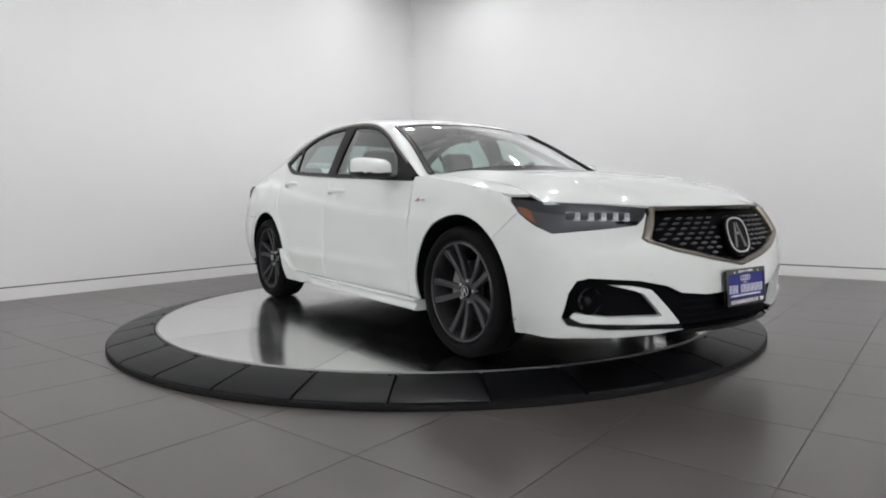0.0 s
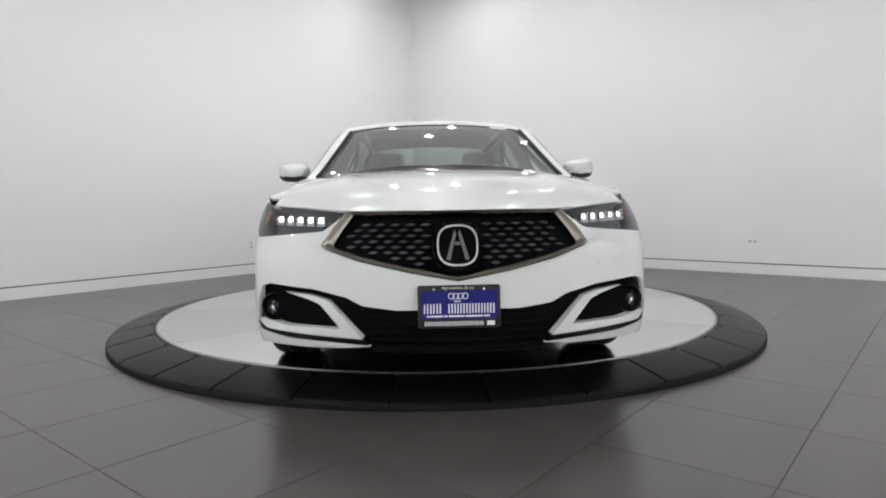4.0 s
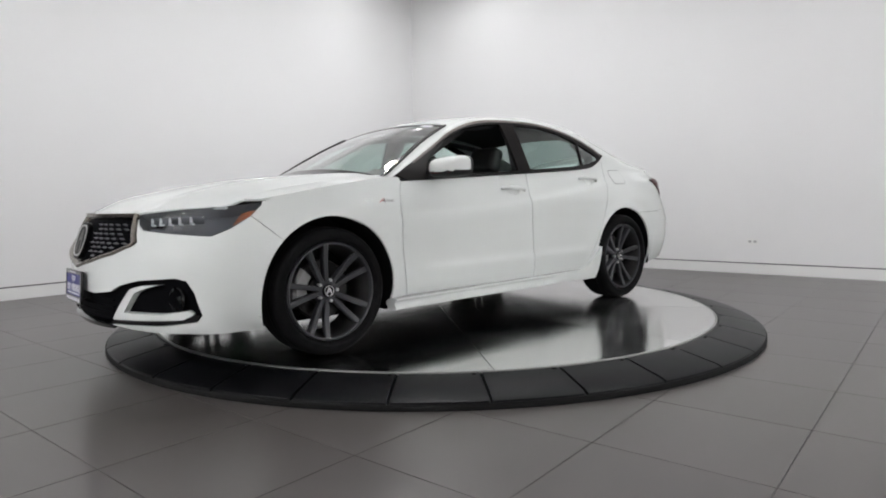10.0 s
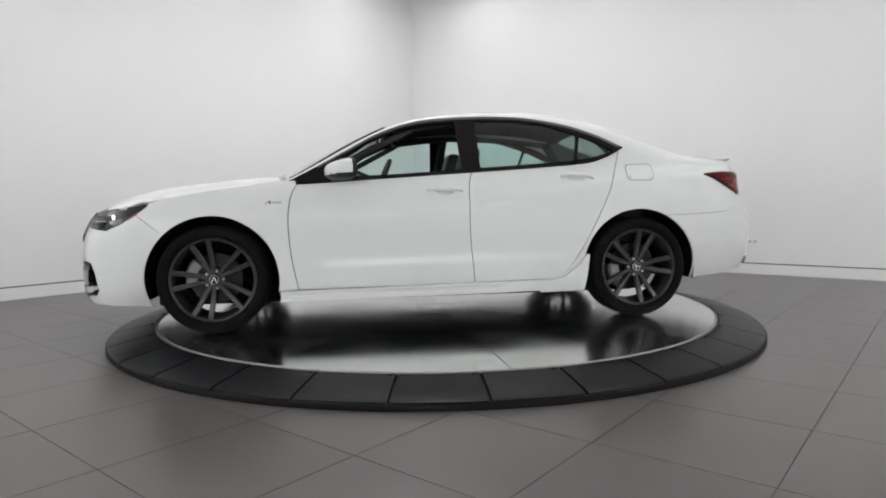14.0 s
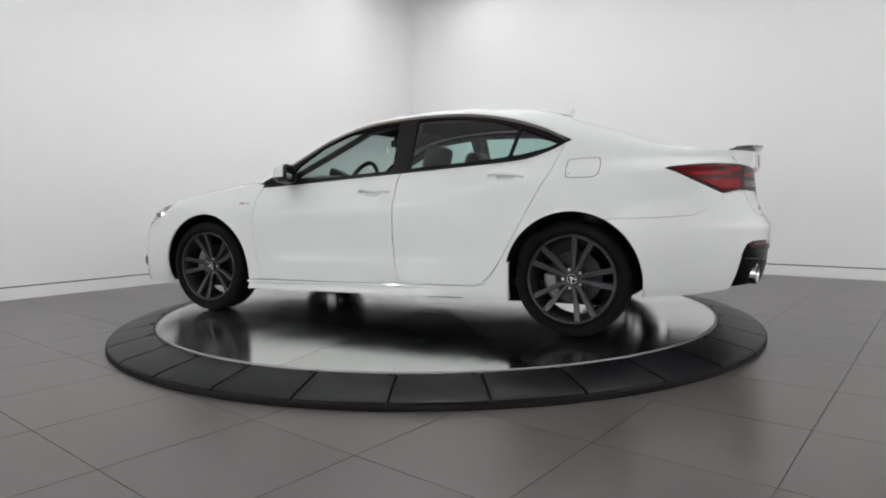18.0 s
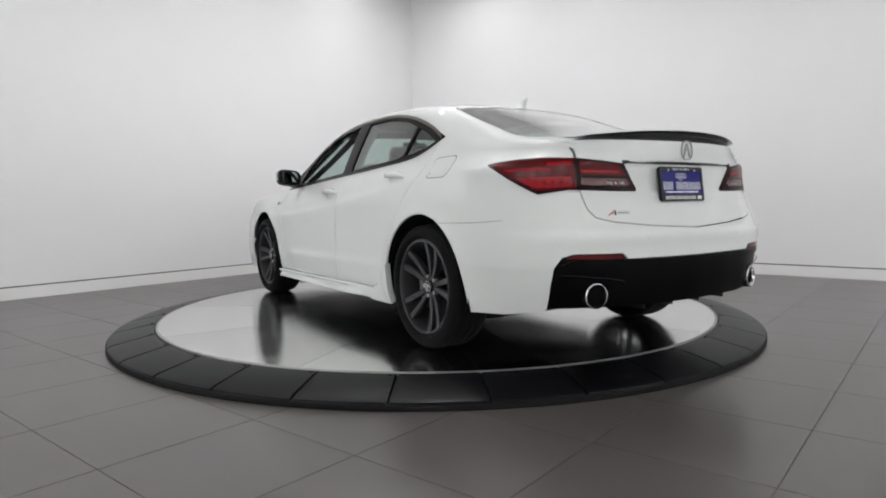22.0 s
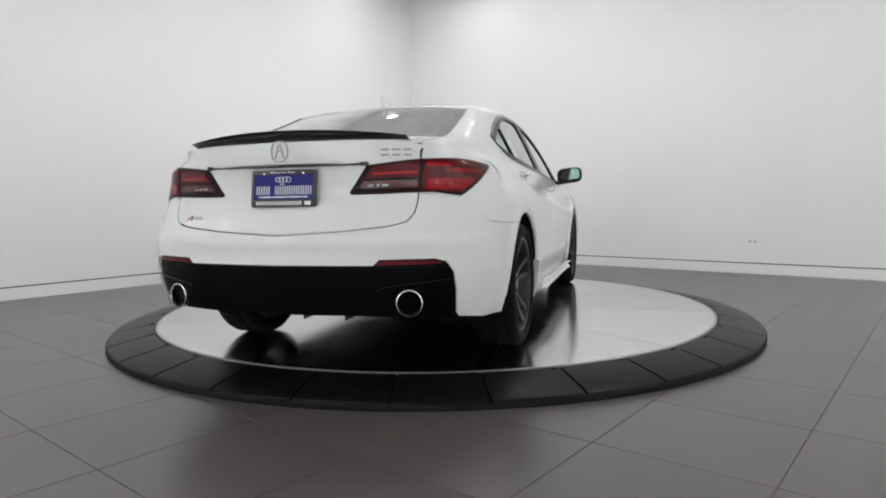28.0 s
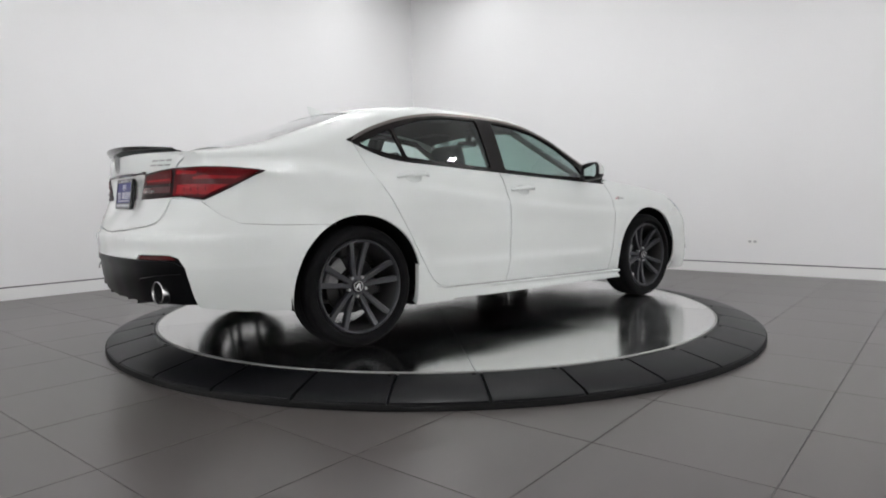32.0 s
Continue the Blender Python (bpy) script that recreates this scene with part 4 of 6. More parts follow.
    lathe(bm, [(0.105, 0.022), (0.112, 0.030), (0.165, 0.028), (0.182, 0.015), (0.184, -0.05), (0.105, -0.05)], 12, "y", closed=True, sweep=(-12, 44))
    bmesh.ops.holes_fill(bm, edges=[e for e in bm.edges if e.is_boundary])
    part("brake_caliper", bm, CALIPER, w, "grey brake caliper", 35)
    bm = bmesh.new()
    lathe(bm, [(0.0, -0.03), (0.135, -0.04), (0.135, -0.09), (0.0, -0.10)], 40, "y")
    part("backing_plate", bm, UNDER, w, "dark backing plate")
    return w


FIRST_WHEEL = build_wheel()
TRACK = 0.787
FIRST_WHEEL.matrix_basis = Matrix.Translation((AXLE_F, TRACK, TYRE_R)) @ Matrix.Rotation(radians(0), 4, "Y")
copy_thing(FIRST_WHEEL, Matrix.Translation((AXLE_R, TRACK, TYRE_R)) @ Matrix.Rotation(radians(38), 4, "Y"))
copy_thing(FIRST_WHEEL, Matrix.Translation((AXLE_F, -TRACK, TYRE_R)) @ Matrix.Rotation(math.pi, 4, "Z") @ Matrix.Rotation(radians(5), 4, "Y"))
copy_thing(FIRST_WHEEL, Matrix.Translation((AXLE_R, -TRACK, TYRE_R)) @ Matrix.Rotation(math.pi, 4, "Z") @ Matrix.Rotation(radians(-18), 4, "Y"))


# ---- details on the skin ----
def on_skin(u, z, lift=0.0, rear=False):
    """A pose on the skin: z axis outwards, x axis along the surface towards the car's left when seen from ahead, y axis up."""
    f = skin_rear if rear else skin
    e = 1e-3
    o = f(u, z)
    n = (f(u + e, z) - f(u - e, z)).cross(f(u, z + e) - f(u, z - e)).normalized()
    if n.dot(o - MIDDLE) < 0:
        n = -n
    up = (f(u, z + e) - f(u, z - e)).normalized()
    right = up.cross(n).normalized()
    up = n.cross(right)
    m = Matrix((right, up, n)).transposed().to_4x4()
    m.translation = o + n * lift
    return m


def level(m):
    """The same pose turned about its outward axis until its x axis lies level."""
    n = m.col[2].to_3d()
    right = Vector((0, 0, 1)).cross(n).normalized()
    out = Matrix((right, n.cross(right), n)).transposed().to_4x4()
    out.translation = m.translation
    return out


def flat_badge(name, shapes, m, mat, parent, thick=0.003, label="", bevel=0.0):
    bm = bmesh.new()
    for s in shapes:
        prism(bm, s, 0.0, thick, m, bevel)
    bmesh.ops.recalc_face_normals(bm, faces=bm.faces)
    return part(name, bm, mat, parent, label)


def oval(a, b, n=40, power=2.0):
    out = []
    for i in range(n):
        t = 2 * math.pi * i / n
        c, s = math.cos(t), math.sin(t)
        out.append((a * math.copysign(abs(c) ** (2 / power), c), b * math.copysign(abs(s) ** (2 / power), s)))
    return out


def ring_mesh(bm, outer, inner, z0, z1, m=None):
    n = len(outer)
    vs = [[bm.verts.new((x, y, z)) for x, y in line] for line, z in ((outer, z0), (outer, z1), (inner, z1), (inner, z0))]
    for a, b in zip(vs, vs[1:] + vs[:1]):
        for i in range(n):
            bm.faces.new((a[i], a[(i + 1) % n], b[(i + 1) % n], b[i]))
    made = [v for line in vs for v in line]
    if m is not None:
        bmesh.ops.transform(bm, matrix=m, verts=made)
    bmesh.ops.recalc_face_normals(bm, faces=bm.faces)


def emblem_shapes(s):
    """Two leaning bars with a short bar between them."""
    return [[(-0.62 * s, -0.78 * s), (-0.40 * s, -0.78 * s), (-0.06 * s, 0.62 * s), (-0.10 * s, 0.80 * s), (-0.16 * s, 0.80 * s)],
            [(0.40 * s, -0.78 * s), (0.62 * s, -0.78 * s), (0.16 * s, 0.80 * s), (0.10 * s, 0.80 * s), (0.06 * s, 0.62 * s)],
            [(-0.16 * s, 0.02 * s), (0.16 * s, 0.02 * s), (0.12 * s, 0.18 * s), (-0.12 * s, 0.18 * s)]]


def build_front_details():
    grille = bpy.data.objects["grille"]
    # bright frame with a rounded section
    half_out = [(0.0, 0.758), (0.30, 0.759), (0.443, 0.760), (0.498, 0.697), (0.546, 0.627), (0.527, 0.610), (0.40, 0.566), (0.2, 0.521), (0.0, 0.485)]
    half_in = [(0.0, 0.749), (0.30, 0.750), (0.420, 0.748), (0.464, 0.686), (0.499, 0.630), (0.489, 0.621), (0.38, 0.586), (0.19, 0.544), (0.0, 0.513)]
    loops = []
    for mix, lift in ((0.0, -0.02), (0.0, 0.002), (0.10, 0.009), (0.35, 0.011), (0.75, 0.004), (1.0, -0.006), (1.0, -0.034)):
        half = [(a[0] + (b[0] - a[0]) * mix, a[1] + (b[1] - a[1]) * mix) for a, b in zip(half_out, half_in)]
        ring = two_way(half)
        loop = []
        for p, q in zip(ring, ring[1:] + ring[:1]):
            loop += [on_skin(u_of_y(p[0] + (q[0] - p[0]) * k / 6, p[1] + (q[1] - p[1]) * k / 6), p[1] + (q[1] - p[1]) * k / 6, lift).translation for k in range(6)]
        loops.append(loop + loop[:1])
    grid_mesh("grille_frame", loops, CHROME, CAR, "satin chrome grille frame", smooth=35)
    # rows of small wedge studs on the mesh
    bm = bmesh.new()
    w, h, d = 0.023, 0.0070, 0.016
    v = [bm.verts.new(p) for p in ((-w, 0, 0), (0, -h, 0), (w, 0, 0), (0, h, 0), (-0.004, -h * 0.55, d), (0.004, -h * 0.55, d))]
    for f in ((0, 1, 4), (1, 5, 4), (1, 2, 5), (2, 3, 5), (3, 4, 5), (3, 0, 4)):
        bm.faces.new([v[i] for i in f])
    bmesh.ops.recalc_face_normals(bm, faces=bm.faces)
    stud = bpy.data.meshes.new("grille_stud")
    bm.to_mesh(stud)
    bm.free()
    stud.materials.append(STUD)
    keep = two_way([(0.0, 0.733), (0.41, 0.735), (0.484, 0.628), (0.37, 0.594), (0.19, 0.553), (0.0, 0.525)])
    z, row = 0.533, 0
    while z < 0.735:
        y = -0.496 + (0.031 if row % 2 else 0.0)
        while y < 0.51:
            if inside((y, z), keep) and inside((y + 0.02, z + 0.004), keep) and inside((y - 0.02, z - 0.004), keep) and not (abs(y) < 0.112 and abs(z - 0.626) < 0.095):
                o = link("grille_stud", stud, None, grille)
                o.matrix_basis = on_skin(u_of_y(y, z), z, -0.026)
            y += 0.062
        z += 0.0235
        row += 1
    # emblem
    m = on_skin(0.0, 0.626, -0.022)
    bm = bmesh.new()
    prism(bm, oval(0.097, 0.099, 40, 2.6), 0.0, 0.022, m, 0.004)
    em = part("emblem", bm, SATIN_BLACK, CAR, "black emblem plate with a chrome ring and mark", 40)
    bm = bmesh.new()
    ring_mesh(bm, oval(0.081, 0.084, 44, 2.7), oval(0.0745, 0.077, 44, 2.7), 0.016, 0.025, m)
    part("emblem_ring", bm, NUT, em, smooth=40)
    flat_badge("emblem_mark", emblem_shapes(0.074), m @ Matrix.Translation((0, 0, 0.020)), STUD_GREY, em, 0.005)
    for sign, mirror in both_sides():
        # lamps: housing, five forward cells, amber reflector, lens
        lens = from_front([(0.456, 0.758), (0.503, 0.712), (0.548, 0.686), (0.66, 0.675), (0.76, 0.667)], False) + at_x([(0.612, 0.657), (0.53, 0.691), (0.434, 0.745), (0.376, 0.792), (0.366, 0.809)], False)
        lens += from_front([(0.815, 0.796), (0.74, 0.785), (0.60, 0.772)], False)
        lamp = pressed("headlamp", lens, LAMP_INNER, lift=-0.075, depth=-0.072, mirror=mirror, label="smoked headlamp housing", du=0.04, dv=0.03)
        pressed("lamp_lens", lens, LENS, lamp, lift=0.001, depth=0.006, mirror=mirror, du=0.04, dv=0.03, label="clear lamp lens")
        amber = at_x(rounded([(0.515, 0.711), (0.488, 0.720), (0.440, 0.746), (0.396, 0.788), (0.434, 0.782), (0.468, 0.768)], 0.008), True)
        pressed("amber_reflector", amber, AMBER, lamp, lift=-0.026, depth=0.01, mirror=mirror, du=0.03, dv=0.03, label="amber side reflector")
        # slanted grey baffle below the cells
        bezel = from_front([(0.56, 0.690), (0.72, 0.678), (0.76, 0.672), (0.74, 0.690), (0.58, 0.702)], True)
        pressed("lamp_bezel", bezel, LAMP_INNER, lamp, lift=-0.02, depth=0.03, mirror=mirror)
        for k in range(5):
            y, z = 0.555 + 0.047 * k, 0.718 + 0.006 * k / 4
            p = skin(u_of_y(y, z), z)
            bm = bmesh.new()
            a, b, ln = 0.0185, 0.0175, 0.055
            outer, inner = oval(a, b, 24, 4.0), oval(a - 0.0025, b - 0.0025, 24, 4.0)
            turn = Matrix(((0, 0, 1, 0), (1, 0, 0, 0), (0, 1, 0, 0), (0, 0, 0, 1)))
            place = Matrix.Translation((p.x - 0.018 - ln, sign * y, z + 0.004)) @ turn
            ring_mesh(bm, outer, inner, 0.0, ln, place)
            cell = part("led_cell", bm, LAMP_INNER, lamp, "grey lamp cell", 40)
            bm = bmesh.new()
            prism(bm, oval(0.0175, 0.0135, 20, 4.0), 0.000, 0.003, place @ Matrix.Translation((0, 0.004, 0)))
            part("led", bm, LED, cell, "lit white LED")
            bm = bmesh.new()
            box(bm, (-0.0165, -0.022, ln - 0.012), (0.0165, -0.006, ln + 0.004), 0.003, place)
            box(bm, (min(-sign * 0.0165, -sign * 0.0095), -0.014, ln - 0.036), (max(-sign * 0.0165, -sign * 0.0095), 0.014, ln + 0.002), 0.002, place)
            part("crystal_block", bm, CRYSTAL, cell, "clear crystal block")
        # fog pod: white blade, dark strip, lamp
        blade = from_front(rounded([(0.380, 0.252), (0.45, 0.330), (0.525, 0.408), (0.60, 0.427), (0.705, 0.437), (0.60, 0.408), (0.555, 0.390), (0.470, 0.291), (0.70, 0.297), (0.822, 0.318), (0.836, 0.300), (0.80, 0.276), (0.60, 0.262)], 0.008, 2))
        pressed("bumper_blade", blade, PAINT, lift=0.003, depth=0.035, mirror=mirror, du=0.03, dv=0.03, label="white blade round the fog lamp")
        strip = from_front([(0.36, 0.226), (0.60, 0.238), (0.70, 0.244), (0.836, 0.266), (0.850, 0.296), (0.838, 0.298), (0.80, 0.272), (0.60, 0.258), (0.37, 0.245)])
        pressed("blade_trim", strip, GLOSS_BLACK, lift=0.0, depth=0.02, mirror=mirror, du=0.03, dv=0.03, label="gloss black trim under the blade")
        y, z = 0.756, 0.366
        p = skin(u_of_y(y, z), z)
        face = Matrix.Translation((p.x - 0.055, sign * y, z)) @ Matrix.Rotation(sign * 0.22, 4, "Z")
        bm = bmesh.new()
        lathe(bm, [(0.060, 0.030), (0.056, 0.036), (0.050, 0.030), (0.043, 0.006), (0.0, 0.0)], 36, "x")
        bmesh.ops.transform(bm, matrix=face, verts=bm.verts)
        fog = part("fog_lamp", bm, GLOSS_BLACK, CAR, "round fog lamp in a black pod", 35)
        bm = bmesh.new()
        lathe(bm, [(0.0, 0.026), (0.014, 0.024), (0.024, 0.017), (0.027, 0.006)], 32, "x")
        bmesh.ops.transform(bm, matrix=face, verts=bm.verts)
        part("fog_lens", bm, LENS, fog, "clear fog lamp lens", 60)
        bm = bmesh.new()
        lathe(bm, [(0.0, 0.004), (0.014, 0.007), (0.024, 0.015), (0.028, 0.006)], 32, "x")
        bmesh.ops.transform(bm, matrix=face, verts=bm.verts)
        part("fog_reflector", bm, SILVER, fog, "bright fog lamp bowl", 60)
        # black lip along the bumper's foot
        lip = from_front([(0.0, 0.224), (0.33, 0.224), (0.355, 0.203), (0.0, 0.196)])
        pressed("front_lip", lip, GLOSS_BLACK, lift=0.004, depth=0.05, mirror=mirror)
        # bumper sensors
        for y, z in ((0.52, 0.480),) if mirror else ((0.60, 0.535),):
            bm = bmesh.new()
            lathe(bm, [(0.0, 0.0012), (0.0105, 0.001), (0.012, 0.0)], 20, "z")
            bmesh.ops.transform(bm, matrix=on_skin(u_of_y(sign * y, z), z), verts=bm.verts)
            part("bumper_cap", bm, PAINT, CAR)
    for k in range(4):
        z = 0.245 + 0.032 * k
        rows = [skin(u_of_y(y, z), z) + Vector((-0.026, 0, 0)) for y in np.linspace(-0.36, 0.36, 15)]
        bm = bmesh.new()
        tube(bm, rows, 0.005, 6)
        part("intake_slat", bm, GRILLE_BLACK, CAR, "black intake slat", 40)


STUD_GREY = material("grey_emblem_mark", (0.17, 0.17, 0.17), 0.4, metal=0.4, stain=0.05)
STUD = material("dark_silver_stud", (0.20, 0.20, 0.21), 0.40, metal=0.4, stain=0.05)


def dealer_plate(m, parent_name):
    """A blue dealer plate in a black frame; the marks are plain shapes. Axes: x to the reader's right, y up, z outwards."""
    root = new(parent_name)
    root.parent = CAR
    root.matrix_basis = m
    tagged(root, "blue dealer plate in a black frame with white print")
    bm = bmesh.new()
    prism(bm, rounded([(-0.159, -0.080), (0.159, -0.080), (0.159, 0.080), (-0.159, 0.080)], 0.012), -0.012, 0.0)
    bmesh.ops.recalc_face_normals(bm, faces=bm.faces)
    part("plate_back", bm, BLACK, root)
    bm = bmesh.new()
    ring_mesh(bm, rounded([(-0.161, -0.083), (0.161, -0.083), (0.161, 0.083), (-0.161, 0.083)], 0.012), rounded([(-0.148, -0.048), (0.148, -0.048), (0.148, 0.062), (-0.148, 0.062)], 0.006), -0.006, 0.005)
    part("plate_frame", bm, GLOSS_BLACK, root, "black plate frame", 40)
    bm = bmesh.new()
    box(bm, (-0.150, -0.050, 0.0), (0.150, 0.064, 0.0015))
    part("plate_sheet", bm, PLATE_BLUE, root, "blue plate sheet")
    # the name in tall plain bars, word by word; the small line and the frame's foot as thin bars
    def bars(name, spans, y0, y1, z):
        for x0, x1 in spans:
            bm = bmesh.new()
            box(bm, (x0, y0, z), (x1, y1, z + 0.0008))
            part(name, bm, PLATE_WHITE, root)
    slots = [-0.137 + 0.0245 * k for k in range(3)] + [-0.042 + 0.0232 * k for k in range(8)]
    bars("name_bar", [(x + d, x + d + 0.0052) for x in slots for d in (0.0, 0.0118)], -0.027, 0.011, 0.0018)
    bars("small_bar", [(-0.125, -0.117), (-0.112, -0.063), (-0.058, -0.045), (-0.040, 0.020), (0.025, 0.092), (0.097, 0.120)], -0.041, -0.034, 0.0018)
    bars("foot_bar", [(-0.134 + 0.0178 * k + d, -0.134 + 0.0178 * k + d + 0.0042) for k in range(13) for d in (0.0, 0.0088)] + [(0.108, 0.138)], -0.074, -0.057, 0.0052)
    bars("logo_bar", [(-0.020, 0.006)], 0.018, 0.022, 0.0018)
    for k in range(4):
        bm = bmesh.new()
        ring_mesh(bm, oval(0.0125, 0.0125, 24), oval(0.0095, 0.0095, 24), 0.0016, 0.0028, Matrix.Translation((-0.030 + 0.018 * k, 0.040, 0)))
        part("ring_mark", bm, PLATE_WHITE, root)
    curve = bpy.data.curves.new("place_text", "FONT")
    curve.body = "Highland Park, Illinois"
    curve.size, curve.extrude, curve.align_x, curve.align_y = 0.0145, 0.0004, "CENTER", "CENTER"
    text = new("place_text_source", curve)
    bpy.context.view_layer.update()
    me = bpy.data.meshes.new_from_object(text.evaluated_get(bpy.context.evaluated_depsgraph_get()))
    bpy.data.objects.remove(text)
    me.name = "place_text"
    me.materials.clear()
    t = link("place_text", me, PLATE_WHITE, root)
    t.location = (-0.005, 0.0715, 0.0055)
    for x in (-0.098, 0.098):
        bm = bmesh.new()
        lathe(bm, [(0.0, 0.0075), (0.004, 0.007), (0.0055, 0.004)], 12, "z", centre=(x, 0.0665, 0))
        part("plate_screw", bm, SILVER, root, smooth=40)
    return root


def build_plates():
    m = Matrix(((0, 0, 1, 1.004), (1, 0, 0, 0.0), (0, 1, 0, 0.391), (0, 0, 0, 1))) @ Matrix.Rotation(radians(-4), 4, "X")
    dealer_plate(m, "front_plate")
    bm = bmesh.new()
    box(bm, (0.93, -0.10, 0.33), (0.992, 0.10, 0.45), 0.004)
    part("plate_bracket", bm, BLACK, CAR)
    m = Matrix(((0, 0, -1, -3.744), (-1, 0, 0, 0.0), (0, 1, 0, 0.866), (0, 0, 0, 1))) @ Matrix.Rotation(radians(-7), 4, "X")
    dealer_plate(m, "rear_plate")


def small_badge(m, s, parent):
    """The slanted red letter-like mark and its little outlined name bar."""
    flat_badge("badge_mark", [[(-0.048 * s, -0.013 * s), (-0.040 * s, -0.013 * s), (-0.004 * s, 0.013 * s), (-0.010 * s, 0.013 * s)]], m, RED_PAINT, parent, 0.002)
    flat_badge("badge_leg", [[(-0.009 * s, -0.013 * s), (-0.001 * s, -0.013 * s), (0.001 * s, 0.013 * s), (-0.005 * s, 0.013 * s)], [(-0.028 * s, -0.005 * s), (-0.006 * s, -0.003 * s), (-0.006 * s, 0.0), (-0.024 * s, -0.002 * s)]], m, SMOKE, parent, 0.002)
    bm = bmesh.new()
    w = [(0.008 * s, -0.010 * s), (0.078 * s, -0.010 * s), (0.078 * s, 0.008 * s), (0.008 * s, 0.008 * s)]
    i = [(0.010 * s, -0.008 * s), (0.076 * s, -0.008 * s), (0.076 * s, 0.006 * s), (0.010 * s, 0.006 * s)]
    ring_mesh(bm, w, i, 0.0, 0.0015, m)
    bar = part("badge_bar", bm, SILVER, parent, "thin silver name bar")
    bm = bmesh.new()
    for k in range(4):
        box(bm, ((0.014 + 0.015 * k) * s, -0.0045 * s, 0.0), ((0.023 + 0.015 * k) * s, 0.0025 * s, 0.0012), m=m)
    part("badge_print", bm, CALIPER, bar)


def build_side_details():
    for sign, mirror in both_sides():
        # door handles: a bar over a shallow cup
        for (x, z), owner in zip(HANDLES, ("front_door", "rear_door")):
            door = bpy.data.objects[owner + (".001" if mirror else "")]
            m = on_skin(u_of_x(x, z), z)
            if mirror:
                m = Matrix.Diagonal((1, -1, 1, 1)) @ m @ Matrix.Diagonal((-1, 1, 1, 1))
            tilt = Matrix.Rotation(radians(-3 * (1 if not mirror else -1)), 4, "Z")
            bm = bmesh.new()
            rows = []
            for k in range(13):
                t = k / 12 * 2 - 1
                lift = 0.034 * (1 - abs(t) ** 3.5)
                h = 0.0175 * (1 - 0.45 * t * t)
                c = Vector((t * 0.115, 0, lift))
                rows.append([c + Vector((0, h * math.cos(a), 0.0095 * math.sin(a))) for a in [2 * math.pi * j / 12 for j in range(12)]])
            made = [[bm.verts.new(p) for p in r] for r in rows]
            for a, b in zip(made, made[1:]):
                for j in range(12):
                    bm.faces.new((a[j], a[(j + 1) % 12], b[(j + 1) % 12], b[j]))
            bm.faces.new(made[0]), bm.faces.new(list(reversed(made[-1])))
            bmesh.ops.recalc_face_normals(bm, faces=bm.faces)
            bmesh.ops.transform(bm, matrix=m @ tilt, verts=bm.verts)
            handle = part("door_handle", bm, PAINT, door, "white door handle", 50)
            if owner == "front_door":
                bm = bmesh.new()
                lathe(bm, [(0.0, 0.0425), (0.004, 0.042), (0.0045, 0.038)], 12, "z", centre=(0.075 * (1 if not mirror else -1) * -1, 0, -0.012))
                bmesh.ops.transform(bm, matrix=m @ tilt, verts=bm.verts)
                part("lock_button", bm, BLACK, handle)
        # fender badge
        m = on_skin(u_of_x(-0.372, 0.811), 0.811)
        if mirror:
            m = Matrix.Diagonal((1, -1, 1, 1)) @ m @ Matrix.Diagonal((-1, 1, 1, 1))
        fender = bpy.data.objects["front_fender" + (".001" if mirror else "")]
        small_badge(m @ Matrix.Translation((-0.012, 0, 0)), 0.85, fender)
        # mirror
        build_mirror(sign)
        # thin bright line along the foot of the windows
        line = [skin(u_of_x(x, z), z) for x, z in dense(BELT, 0.08, False)]
        bm = bmesh.new()
        tube(bm, [Vector((p.x, sign * (p.y + 0.003), p.z)) for p in line], 0.0045, 6)
        part("belt_moulding", bm, GLOSS_BLACK, CAR, "gloss black belt moulding", 50)
        # dark linings behind the panels
        lining = at_x([(-0.43, 0.27), (-0.43, 0.93), (-0.8, 0.935), (-1.63, 0.985), (-2.4, 1.035), (-2.62, 1.08), (-2.60, 0.95), (-2.44, 0.62), (-2.20, 0.27)])
        pressed("door_lining", lining, CABIN, lift=-0.045, depth=0.0, mirror=mirror, du=0.10, dv=0.10, label="black door lining")
        lining = at_x([(0.30, 0.80), (-0.45, 0.92), (-0.45, 0.30), (-0.39, 0.30)] + arc(0.0, HUB_Z, ARCH_R + 0.004, 186, 50, 20))
        pressed("fender_lining", lining, UNDER, lift=-0.03, depth=0.0, mirror=mirror, du=0.10, dv=0.10)
        lining = at_x([(-2.60, 1.08), (-2.9, 1.06), (-3.55, 0.99), (-3.60, 0.60), (-3.60, 0.33), (-3.17, 0.30)] + arc(AXLE_R, HUB_Z, ARCH_R + 0.004, 186, -2, 26) + [(-2.36, 0.50)])
        pressed("quarter_lining", lining, UNDER, lift=-0.03, depth=0.0, mirror=mirror, du=0.10, dv=0.10)
    # fuel door on the left
    out = at_x(rounded([(-2.722, 0.926), (-2.726, 1.040), (-2.922, 1.046), (-2.922, 0.958), (-2.895, 0.926)], 0.03))
    dark = pressed("fuel_door", out, SHADOW_GAP, lift=0.0008, depth=0.0, du=0.04, dv=0.04, label="fuel door with a dark seam")
    inn = at_x(rounded([(-2.726, 0.930), (-2.730, 1.036), (-2.918, 1.042), (-2.918, 0.960), (-2.893, 0.930)], 0.028))
    pressed("fuel_flap", inn, PAINT, dark, lift=0.0022, depth=0.0015, du=0.04, dv=0.04)


